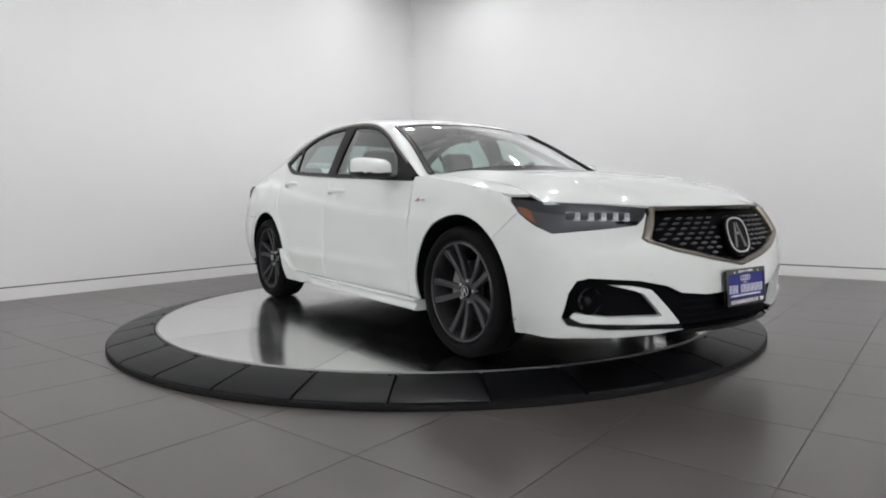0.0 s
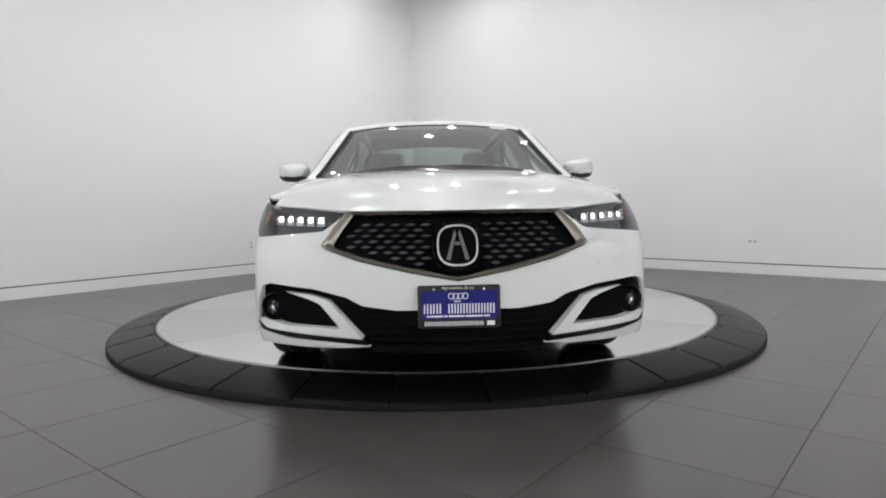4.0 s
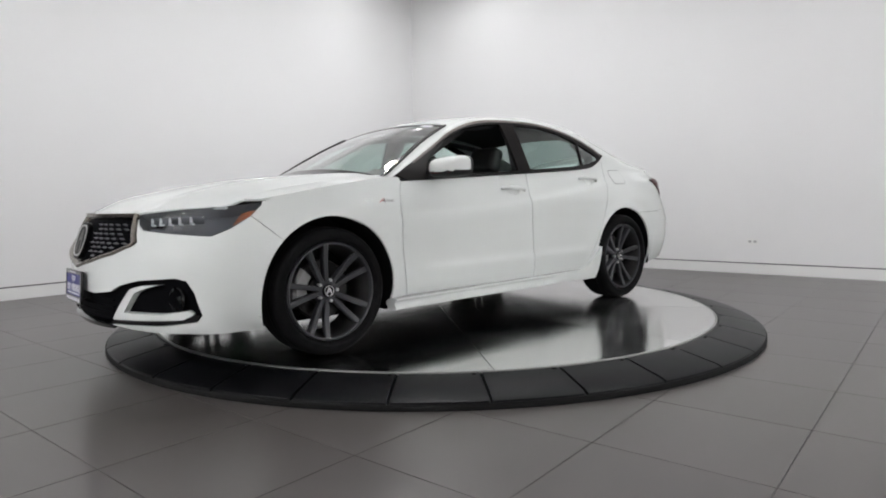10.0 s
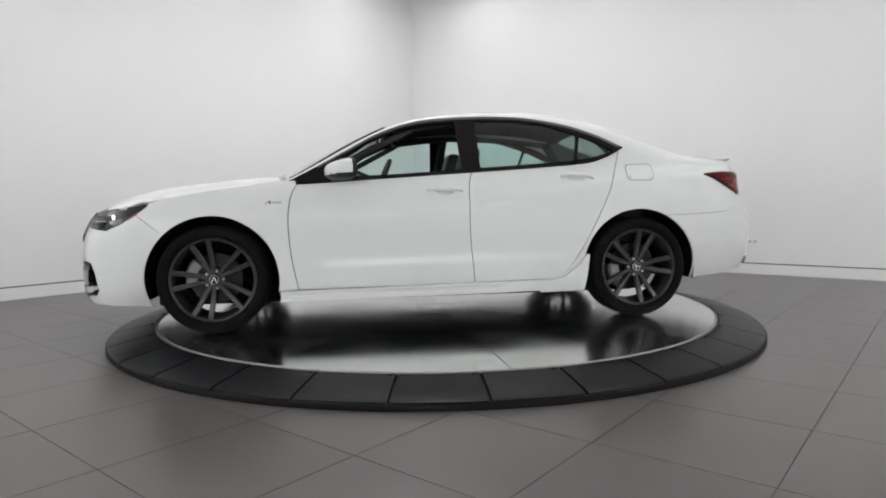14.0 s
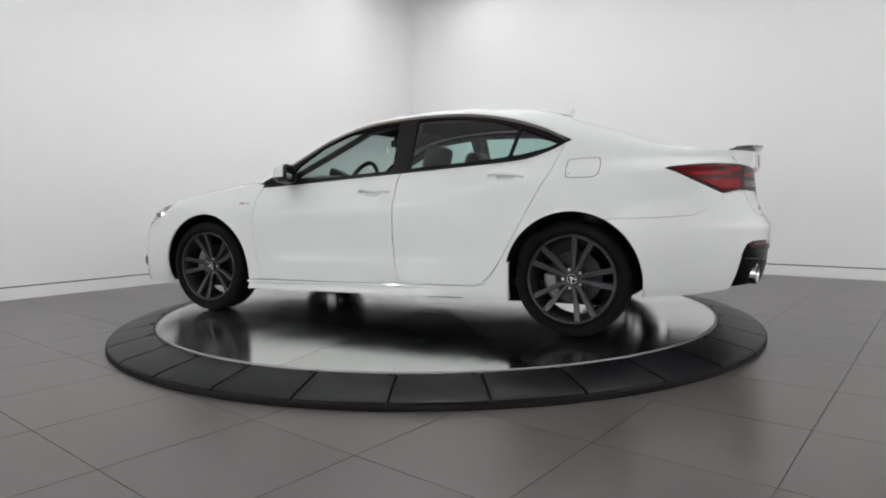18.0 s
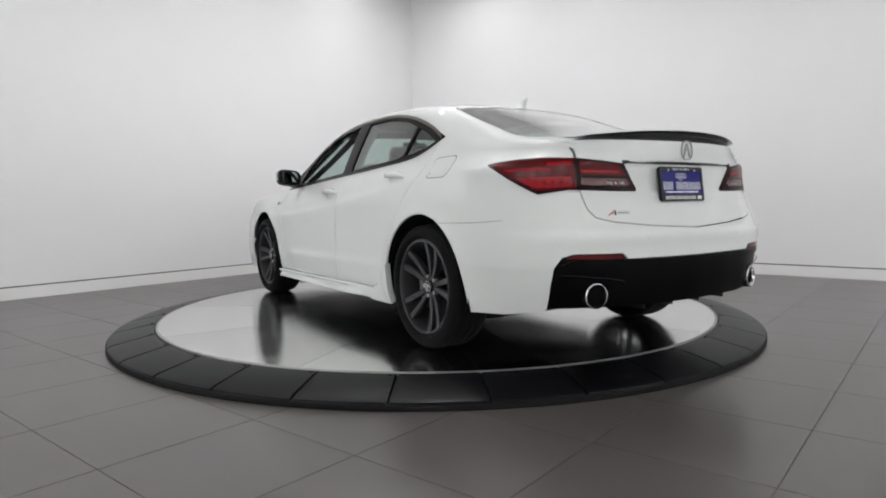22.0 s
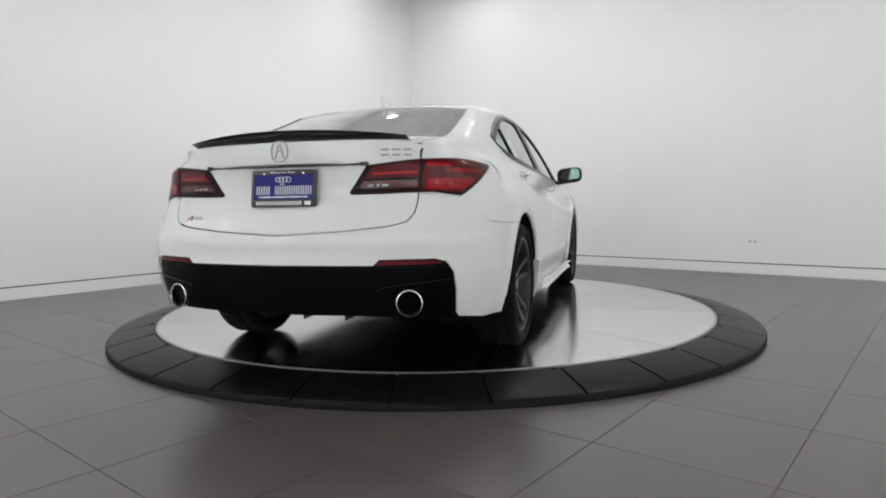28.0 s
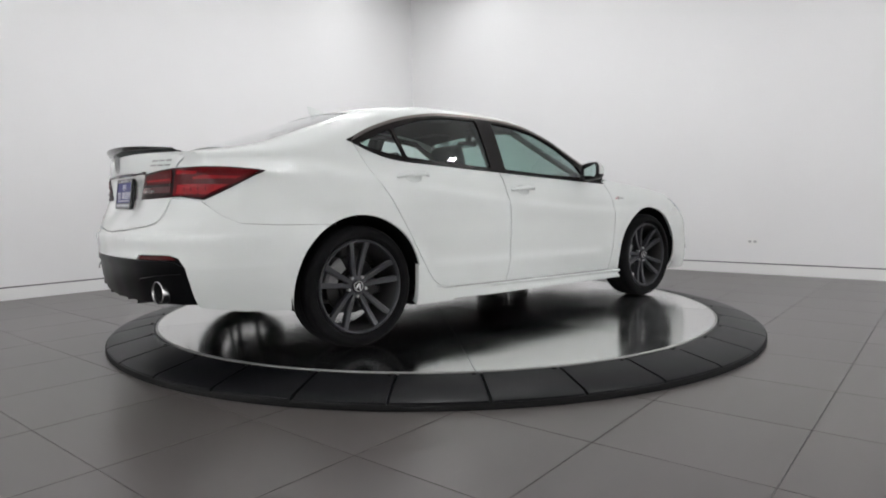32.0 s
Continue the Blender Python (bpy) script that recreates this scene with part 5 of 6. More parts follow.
def build_mirror(sign):
    body = new("door_mirror")
    body.parent = CAR
    tagged(body, "white door mirror with a black foot")
    nu, nv = 20, 14
    rows = []
    # a blunt shell: x from the front (0) to the open back (1), round section
    for i in range(nv + 1):
        t = i / nv
        t = max(t, 0.012)
        grow = (1 - (1 - t) ** 2.6) ** 0.5 if t < 1 else 1.0
        row = []
        for j in range(nu):
            a = 2 * math.pi * j / nu
            c, s = math.cos(a), math.sin(a)
            y = 0.108 * grow * math.copysign(abs(c) ** 0.52, c)
            z = 0.064 * grow * math.copysign(abs(s) ** 0.70, s)
            z += 0.006 * (y / 0.09) * grow
            front, back = -0.705 - 0.050 * (y / 0.1), -0.828 - 0.036 * (y / 0.1)
            row.append(Vector((front + (back - front) * t, sign * (0.950 + y), 1.008 + z + 0.008 * (t - 1))))
        rows.append(row)
    shell, foot = bmesh.new(), bmesh.new()
    for b, lo in ((shell, False), (foot, True)):
        made = [[b.verts.new(p) for p in row] for row in rows]
        for p, q in zip(made, made[1:]):
            for j in range(nu):
                f = (p[j], p[(j + 1) % nu], q[(j + 1) % nu], q[j])
                mid = sum((v.co.z for v in f)) / 4
                if (mid < 0.980) == lo and len({tuple(v.co) for v in f}) == 4:
                    b.faces.new(f)
        if not lo:
            b.faces.new(made[0])
        bmesh.ops.delete(b, geom=[v for v in b.verts if not v.link_faces], context="VERTS")
        bmesh.ops.recalc_face_normals(b, faces=b.faces)
    bmesh.ops.solidify(shell, geom=shell.faces[:], thickness=0.004)
    part("mirror_shell", shell, PAINT, body, "white mirror shell", 45)
    bmesh.ops.solidify(foot, geom=foot.faces[:], thickness=0.004)
    part("mirror_base", foot, BLACK, body, "black lower mirror shell", 45)
    bm = bmesh.new()
    cy, cz = sign * 0.950, 1.008

    def drawn_in(k, back):
        return [Vector((p.x - back, cy + (p.y - cy) * k, cz + (p.z - cz) * k)) for p in rows[-1]]
    loops = [[bm.verts.new(p) for p in drawn_in(k, back)] for k, back in ((0.97, -0.012), (0.985, 0.012), (0.96, 0.024), (0.90, 0.026), (0.86, 0.010))]
    for p, q in zip(loops, loops[1:]):
        for j in range(nu):
            bm.faces.new((p[j], p[(j + 1) % nu], q[(j + 1) % nu], q[j]))
    bm.faces.new(loops[-1])
    bmesh.ops.recalc_face_normals(bm, faces=bm.faces)
    part("mirror_bezel", bm, BLACK, body, "black mirror bezel", 40)
    bm = bmesh.new()
    bm.faces.new([bm.verts.new(p) for p in drawn_in(0.82, 0.012)])
    got = bmesh.ops.extrude_face_region(bm, geom=bm.faces[:])
    bmesh.ops.translate(bm, vec=(-0.004, 0, 0), verts=[v for v in got["geom"] if isinstance(v, bmesh.types.BMVert)])
    bmesh.ops.recalc_face_normals(bm, faces=bm.faces)
    part("mirror_glass", bm, MIRROR, body, "mirror glass")
    bm = bmesh.new()
    tube(bm, [(-0.76, sign * 0.80, 0.950), (-0.765, sign * 0.86, 0.950), (-0.775, sign * 0.93, 0.956)], 0.030, 12, flat=0.55)
    part("mirror_arm", bm, BLACK, body, "black mirror arm", 50)
    # slim turn lamp and its bright line
    bm = bmesh.new()
    line = [Vector((-0.690 - 0.085 * t, sign * (0.895 + 0.145 * t), 0.970 + 0.002 * t)) for t in np.linspace(0, 1, 8)]
    line = [Vector((p.x - 0.05 * max(0, (i - 5)) / 2, p.y, p.z)) for i, p in enumerate(line)]
    tube(bm, line, 0.0045, 6)
    part("mirror_lamp", bm, SMOKE, body, "smoked turn lamp strip", 50)


MIRROR = material("mirror_glass", (0.75, 0.77, 0.78), 0.02, metal=1.0)


def build_rear_details():
    lid = bpy.data.objects["trunk_lid"]
    for sign, mirror in both_sides():
        # tail lamp: dark base with red fields and a smoked strip
        base = at_x([(-3.570, 0.822), (-3.435, 0.890), (-3.335, 0.942), (-3.280, 0.965), (-3.31, 0.972), (-3.43, 0.982), (-3.54, 0.985)], False) + from_rear([(0.60, 0.980), (0.50, 0.970), (0.395, 0.958), (0.35, 0.890), (0.315, 0.842), (0.325, 0.832), (0.45, 0.833), (0.58, 0.838), (0.66, 0.840)], False)
        lamp = pressed("tail_lamp", base, TAIL_DARK, lift=0.005, depth=0.02, mirror=mirror, du=0.04, dv=0.03, label="red wraparound tail lamp")
        outer = at_x([(-3.570, 0.833), (-3.455, 0.892), (-3.355, 0.943), (-3.31, 0.963), (-3.44, 0.973), (-3.54, 0.976)], False) + from_rear([(0.620, 0.974), (0.621, 0.925), (0.622, 0.843), (0.69, 0.842)], False)
        pressed("outer_lens", outer, TAIL_RED, lamp, lift=0.009, depth=0.004, mirror=mirror, du=0.04, dv=0.03)
        inner = from_rear([(0.600, 0.970), (0.50, 0.960), (0.42, 0.950), (0.385, 0.900), (0.50, 0.903), (0.602, 0.906)])
        pressed("inner_lens", inner, TAIL_RED, lamp, lift=0.009, depth=0.004, mirror=mirror, du=0.04, dv=0.03)
        smoke = from_rear([(0.600, 0.893), (0.385, 0.888), (0.362, 0.862), (0.40, 0.856), (0.602, 0.860)])
        pressed("reverse_lens", smoke, SMOKE, lamp, lift=0.009, depth=0.004, mirror=mirror, du=0.04, dv=0.03, label="smoked reversing lamp")
        for y0, y1 in ((0.40, 0.425), (0.436, 0.448), (0.458, 0.485)):
            spot = from_rear([(y0, 0.864), (y1, 0.866), (y1, 0.874), (y0 + 0.006, 0.875)])
            pressed("reverse_bulb", spot, CALIPER, lamp, lift=0.0115, depth=0.003, mirror=mirror)
        foot = from_rear([(0.60, 0.849), (0.38, 0.846), (0.345, 0.840), (0.45, 0.839), (0.60, 0.842)])
        pressed("lamp_foot", foot, TAIL_DARK, lamp, lift=0.008, depth=0.003, mirror=mirror)
        # brighter red bands on the outer and inner lens, their inner glow put in as colour
        band = at_x([(-3.43, 0.925), (-3.40, 0.936), (-3.56, 0.943)], False) + from_rear([(0.71, 0.934), (0.71, 0.924)], False)
        pressed("lamp_band", band, GLOW_RED, lamp, lift=0.0095, depth=0.002, mirror=mirror)
        band = at_x([(-3.555, 0.848), (-3.462, 0.896), (-3.560, 0.900)], False) + from_rear([(0.640, 0.899), (0.640, 0.852), (0.69, 0.850)], False)
        pressed("lamp_band", band, GLOW_RED, lamp, lift=0.0095, depth=0.002, mirror=mirror, du=0.04, dv=0.02)
        band = from_rear(rounded([(0.634, 0.966), (0.635, 0.950), (0.72, 0.948), (0.72, 0.960)], 0.004, 2))
        pressed("lamp_band", band, GLOW_RED, lamp, lift=0.0095, depth=0.002, mirror=mirror)
        band = from_rear([(0.598, 0.930), (0.43, 0.925), (0.418, 0.914), (0.598, 0.918)])
        pressed("lamp_band", band, GLOW_RED, lamp, lift=0.0105, depth=0.002, mirror=mirror)
        # reflector, exhaust tip, sensors
        refl = from_rear([(0.722, 0.540), (0.69, 0.556), (0.476, 0.554), (0.452, 0.536), (0.60, 0.536)])
        pressed("bumper_reflector", refl, TAIL_RED, lift=-0.006, depth=0.02, mirror=mirror, label="red bumper reflector")
        bm = bmesh.new()
        lathe(bm, [(0.050, 0.05), (0.050, -0.034), (0.053, -0.040), (0.057, -0.038), (0.0582, -0.026), (0.0582, 0.05)], 40, "x", centre=(-3.714, sign * 0.577, 0.373))
        turn_out = Matrix.Translation((-3.714, sign * 0.577, 0.373)) @ Matrix.Rotation(sign * radians(-12), 4, "Z") @ Matrix.Translation((3.714, -sign * 0.577, -0.373))
        bmesh.ops.transform(bm, matrix=turn_out, verts=bm.verts)
        tip = part("exhaust_tip", bm, SILVER, CAR, "round chrome exhaust tip", 40)
        bm = bmesh.new()
        lathe(bm, [(0.0, 0.045), (0.048, 0.045), (0.0494, -0.026)], 32, "x", centre=(-3.714, sign * 0.577, 0.373))
        bmesh.ops.transform(bm, matrix=turn_out, verts=bm.verts)
        part("exhaust_bore", bm, UNDER, tip)
        for y, z in ((0.668, 0.655), (0.328, 0.627)):
            bm = bmesh.new()
            lathe(bm, [(0.0, 0.0014), (0.0105, 0.0012), (0.0112, -0.0002), (0.013, -0.0002)], 20, "z")
            bmesh.ops.transform(bm, matrix=on_skin(u_of_y(sign * y, z, True), z), verts=bm.verts)
            part("parking_sensor", bm, PAINT, CAR, "round white parking sensor")
        # crease lines round the exhaust in the diffuser
        bm = bmesh.new()
        tube(bm, [skin(u_of_y(sign * y, z, True), z) + Vector((-0.002, 0, 0)) for y, z in ((0.745, 0.470), (0.68, 0.466), (0.58, 0.455), (0.48, 0.440), (0.462, 0.428))], 0.0032, 6)
        part("diffuser_crease", bm, GLOSS_BLACK, CAR, smooth=50)
    # dark slot and lip above the plate, camera knob
    rows = []
    for y in np.linspace(-0.405, 0.405, 35):
        edge = skin(u_of_y(y, 0.980, True), 0.980)
        drop = 0.006 * step_up(0.36, 0.40, abs(y))
        rows.append([Vector((edge.x + 0.006, y, 0.974)), Vector((edge.x - 0.003, y, 0.972)), Vector((edge.x - 0.004, y, 0.962 - drop)), Vector((edge.x + 0.004, y, 0.958 - drop)), Vector((edge.x + 0.05, y, 0.957 - drop))])
    grid_mesh("plate_slot", rows, GLOSS_BLACK, CAR, "gloss black strip above the plate")
    lip = on_tail(two_way([(0.0, 0.980), (0.36, 0.975), (0.37, 0.969), (0.0, 0.969)]))
    pressed("trunk_lip", lip, PAINT, lid, place=skin_rear, lift=0.008, depth=0.012, du=0.04, dv=0.02)
    bm = bmesh.new()
    p = skin(u_of_y(0.0, 0.955, True), 0.955)
    box(bm, (p.x - 0.016, -0.022, 0.940), (p.x + 0.02, 0.022, 0.962), 0.005)
    part("rear_camera", bm, BLACK, lid, "black camera knob")
    # emblem, name bars and badge
    m = on_skin(0.0, 1.026, 0.001, True)
    bm = bmesh.new()
    ring_mesh(bm, oval(0.042, 0.047, 40, 2.5), oval(0.0375, 0.042, 40, 2.5), 0.0, 0.005, m)
    em = part("rear_emblem", bm, BADGE, lid, "chrome ring emblem", 40)
    flat_badge("rear_emblem_mark", emblem_shapes(0.041), m, BADGE, em, 0.004)
    m = level(on_skin(-(PLAN_END - u_of_y(0.515, 1.010, True)), 1.010, 0.002, True))
    bars = [[(x - 0.020, y0), (x + 0.014, y0), (x + 0.016, y0 + 0.006), (x - 0.018, y0 + 0.006)] for x in (-0.048, 0.0, 0.048) for y0 in (-0.016, 0.010)]
    flat_badge("name_mark", bars, m, BADGE, lid, 0.004, "chrome name mark in plain bars")
    m = on_skin(PLAN_END - u_of_y(0.475, 0.737, True), 0.737, 0.002, True)
    small_badge(m, 0.9, lid)
    # spoiler
    rows = []
    for k in range(33):
        y = -0.545 + 1.09 * k / 32
        t = abs(y) / 0.545
        end = max(0.0, 1 - t ** 7)
        base_x, z0 = -3.585 - 0.05 * (1 - t * t), deck(-3.60, y).z
        tip_x = -3.795 + 0.135 * t ** 2.2
        top = 1.113 - 0.026 * t ** 2
        thick = 0.011 * end + 0.003
        f = Vector((base_x, y, z0 + 0.001))
        b = Vector((tip_x, y, top))
        mid = Vector(((base_x + tip_x) / 2, y, (z0 + top) / 2 + 0.008 * end))
        under = Vector((tip_x + 0.010, y, top - thick))
        root = Vector((tip_x + 0.075 - 0.03 * t, y, deck(tip_x + 0.07, y).z + 0.001))
        rows.append([f, mid, b + Vector((0.02, 0, 0.001)), b, under, root])
    bm = bmesh.new()
    made = [[bm.verts.new(p) for p in r] for r in rows]
    for a, b in zip(made, made[1:]):
        for j in range(6):
            bm.faces.new((a[j], a[(j + 1) % 6], b[(j + 1) % 6], b[j]))
    bm.faces.new(made[0]), bm.faces.new(list(reversed(made[-1])))
    bmesh.ops.recalc_face_normals(bm, faces=bm.faces)
    part("rear_spoiler", bm, GLOSS_BLACK, CAR, "gloss black lip spoiler", 40)
    # aerial fin
    bm = bmesh.new()
    rows = []
    for k in range(12):
        t = k / 11
        x = -2.40 - 0.18 * t
        base = roof(x, 0).z - 0.004
        h = 0.070 * t ** 1.6 * (1.0 if t < 0.92 else 0.92)
        w = 0.030 * (1 - abs(2 * t - 1) ** 3) + 0.003
        rows.append([Vector((x, -w, base)), Vector((x - 0.02 * t, -w * 0.22, base + h * 0.6)), Vector((x - 0.03 * t, 0, base + h + 0.004)), Vector((x - 0.02 * t, w * 0.22, base + h * 0.6)), Vector((x, w, base))])
    made = [[bm.verts.new(p) for p in r] for r in rows]
    for a, b in zip(made, made[1:]):
        for j in range(5):
            bm.faces.new((a[j], a[(j + 1) % 5], b[(j + 1) % 5], b[j]))
    bm.faces.new(made[0]), bm.faces.new(list(reversed(made[-1])))
    bmesh.ops.recalc_face_normals(bm, faces=bm.faces)
    part("roof_aerial", bm, PAINT, CAR, "white fin aerial", 50)
    # diffuser fins and tow cover
    for y in (-0.30, -0.10, 0.10, 0.30):
        bm = bmesh.new()
        box(bm, (-3.775, y - 0.005, 0.292), (-3.70, y + 0.005, 0.330), 0.003)
        part("diffuser_fin", bm, BLACK, CAR)
    band = on_tail(two_way([(0.0, 0.527), (0.44, 0.529), (0.70, 0.532), (0.74, 0.510), (0.44, 0.497), (0.0, 0.492)]))
    pressed("diffuser_band", band, SATIN_BLACK, place=skin_rear, lift=-0.004, depth=0.02, du=0.05, dv=0.03, label="satin black bumper band")


BADGE = material("grey_chrome_badge", (0.33, 0.33, 0.33), 0.34, metal=1.0, stain=0.03)
# lighter red for the glow painted onto the tail lamp lenses, not emissive
GLOW_RED = material("red_lens_glow_colour", (0.26, 0.005, 0.009), 0.22, spec=0.25, stain=0.1, stain_scale=10)


def build_window_trims():
    # black borders of windshield and rear window
    top = [p for p in RAIL_TOP if p[0] > HEADER] + [(HEADER, 0.599)]
    inn = [(max(HEADER + 0.018, x), y - 0.035) for x, y in top if x < -0.43]
    full = top + [(x, -y) for x, y in reversed(top)] + GLASS_FOOT
    hole = [(-0.44, inn[0][1])] + inn + [(x, -y) for x, y in reversed(inn)] + [(-0.44, -inn[0][1]), (-0.40, -0.35), (-0.385, 0.0), (-0.40, 0.35)]
    pressed("windshield_border", dense(full, 0.05), GLOSS_BLACK, place=roof, du=0.06, dv=0.06, lift=-0.001, depth=0.004, holes=[dense(hole, 0.06)], label="black windshield border")
    pressed("windshield_sticker", rounded([(-1.075, 0.50), (-1.075, 0.38), (-1.035, 0.38), (-1.035, 0.50)], 0.006), PLATE_WHITE, place=roof, lift=0.0008, depth=0.0, label="white sticker behind the windshield")
    for sign in (1, -1):
        bm = bmesh.new()
        line = [rail_top_place(x, y) for x, y in RAIL_TOP if HEADER - 0.02 < x < -0.45]
        tube(bm, [Vector((p.x, sign * p.y, p.z + 0.003)) for p in line], 0.009, 6)
        part("windshield_moulding", bm, BLACK, CAR, smooth=50)
    # cowl under the hood's rear edge
    bm = bmesh.new()
    rows = []
    for x in (-0.38, -0.44, -0.52):
        rows.append([Vector((x - 0.20 * y * y, y, hood(min(x, -0.38), y).z - 0.012 + (0.0 if x > -0.4 else 0.004))) for y in np.linspace(-0.74, 0.74, 17)])
    grid_mesh("cowl", rows, BLACK, CAR, "black cowl panel")


# ---- cabin ----
def cushion(name, lo, hi, mat, parent, m=None, bevel=0.04, label=""):
    bm = bmesh.new()
    box(bm, lo, hi)
    bmesh.ops.bevel(bm, geom=bm.edges[:], offset=min(bevel, *[(hi[i] - lo[i]) * 0.45 for i in range(3)]), segments=3, profile=0.6, affect="EDGES")
    if m is not None:
        bmesh.ops.transform(bm, matrix=m, verts=bm.verts)
    return part(name, bm, mat, parent, label, 60)


def build_cabin():
    bm = bmesh.new()
    box(bm, (-3.0, -0.74, 0.27), (-0.40, 0.74, 0.31))
    box(bm, (-0.52, -0.70, 0.30), (-0.42, 0.70, 0.90))
    box(bm, (-3.36, -0.60, 0.62), (-2.86, 0.60, 1.02), 0.02)
    part("cabin_tub", bm, CABIN, CAR, "black cabin floor and shelf")
    # headliner under the roof
    rows = [[roof(x, y) + Vector((0, 0, -0.035)) for y in np.linspace(-0.54, 0.54, 11)] for x in np.linspace(-1.13, -2.66, 12)]
    grid_mesh("headliner", rows, HEADLINER, CAR, "dark grey headliner")
    # inner pillars
    for sign in (1, -1):
        for path, r in (([(-0.64, 0.725, 0.96), (-0.95, 0.635, 1.13), (-1.26, 0.575, 1.29)], 0.022), ([(-1.62, 0.760, 0.98), (-1.65, 0.685, 1.18), (-1.67, 0.60, 1.33)], 0.036), ([(-2.66, 0.64, 1.06), (-2.70, 0.60, 1.15), (-2.58, 0.53, 1.28)], 0.04), ([(-1.26, 0.575, 1.30), (-1.66, 0.575, 1.345), (-2.2, 0.57, 1.33), (-2.58, 0.53, 1.28)], 0.022)):
            bm = bmesh.new()
            tube(bm, [(x, sign * y, z) for x, y, z in path], r, 8)
            part("inner_pillar", bm, HEADLINER, CAR, smooth=60)
    # dashboard, wheel, mirror
    bm = bmesh.new()
    rows = []
    for x, z in ((-0.46, 0.955), (-0.70, 0.985), (-0.90, 0.985), (-0.985, 0.955), (-1.0, 0.86), (-0.93, 0.70), (-0.80, 0.55)):
        rows.append([Vector((x + 0.05 * y * y, y, z + (0.035 * math.exp(-((y - 0.36) / 0.16) ** 2) if -0.95 < x < -0.6 else 0))) for y in np.linspace(-0.72, 0.72, 25)])
    grid_mesh("dashboard", rows, CABIN, CAR, "black dashboard")
    m = Matrix.Translation((-1.06, 0.36, 0.93)) @ Matrix.Rotation(radians(-24), 4, "Y")
    wheel = new("steering_wheel")
    wheel.parent = CAR
    tagged(wheel, "black leather steering wheel")
    bm = bmesh.new()
    path = [m @ Vector((0, 0.185 * math.cos(a), 0.185 * math.sin(a))) for a in [2 * math.pi * k / 40 for k in range(40)]]
    tube(bm, path, 0.016, 10, closed=True)
    part("wheel_rim", bm, LEATHER, wheel, smooth=60)
    bm = bmesh.new()
    box(bm, (-0.02, -0.07, -0.06), (0.05, 0.07, 0.06), 0.015, m)
    box(bm, (0.0, -0.17, -0.02), (0.02, 0.17, 0.02), 0.005, m)
    box(bm, (0.0, -0.02, -0.17), (0.02, 0.02, 0.0), 0.005, m)
    box(bm, (0.03, -0.03, -0.03), (0.30, 0.03, 0.03), 0.01, m)
    part("wheel_hub", bm, CABIN, wheel, smooth=40)
    bm = bmesh.new()
    box(bm, (-1.20, -0.11, 1.235), (-1.175, 0.11, 1.29), 0.012)
    box(bm, (-1.19, -0.02, 1.285), (-1.15, 0.02, 1.36), 0.008)
    part("cabin_mirror", bm, CABIN, CAR, "black cabin mirror", 40)
    bm = bmesh.new()
    box(bm, (-1.2025, -0.100, 1.241), (-1.2005, 0.100, 1.284))
    part("cabin_mirror_glass", bm, MIRROR, CAR)
    # sun visor and overhead console
    for y in (0.33, -0.33):
        cushion("sun_visor", (-1.36, y - 0.16, 1.335), (-1.20, y + 0.16, 1.355), HEADLINER, CAR, Matrix.Identity(4), 0.008)
    # front seats
    for y in (0.37, -0.37):
        seat = new("front_seat")
        seat.parent = CAR
        tagged(seat, "black leather front seat")
        cushion("seat_cushion", (-1.53, y - 0.25, 0.42), (-1.03, y + 0.25, 0.58), LEATHER, seat, bevel=0.06)
        lean = Matrix.Translation((-1.49, y, 0.55)) @ Matrix.Rotation(radians(-18), 4, "Y")
        cushion("backrest", (-0.12, -0.25, -0.05), (0.04, 0.25, 0.49), LEATHER, seat, lean, 0.07)
        cushion("headrest", (-0.09, -0.135, 0.49), (0.03, 0.135, 0.685), LEATHER, seat, lean, 0.055)
        for dy in (-0.05, 0.05):
            bm = bmesh.new()
            tube(bm, [lean @ Vector((-0.03, dy, 0.47)), lean @ Vector((-0.03, dy, 0.54))], 0.007, 8)
            part("headrest_post", bm, SILVER, seat)
    bench = new("rear_bench")
    bench.parent = CAR
    tagged(bench, "black leather rear bench")
    cushion("bench_cushion", (-2.78, -0.66, 0.42), (-2.28, 0.66, 0.60), LEATHER, bench, bevel=0.06)
    lean = Matrix.Translation((-2.74, 0, 0.56)) @ Matrix.Rotation(radians(-24), 4, "Y")
    cushion("bench_backrest", (-0.14, -0.64, -0.05), (0.03, 0.64, 0.50), LEATHER, bench, lean, 0.06)
    for y in (0.40, 0.0, -0.40):
        cushion("bench_headrest", (-0.09, y - 0.13, 0.48), (0.02, y + 0.13, 0.60 if y == 0 else 0.64), LEATHER, bench, lean, 0.05)
    cushion("centre_console", (-1.75, -0.10, 0.31), (-0.90, 0.10, 0.62), CABIN, CAR, bevel=0.03)


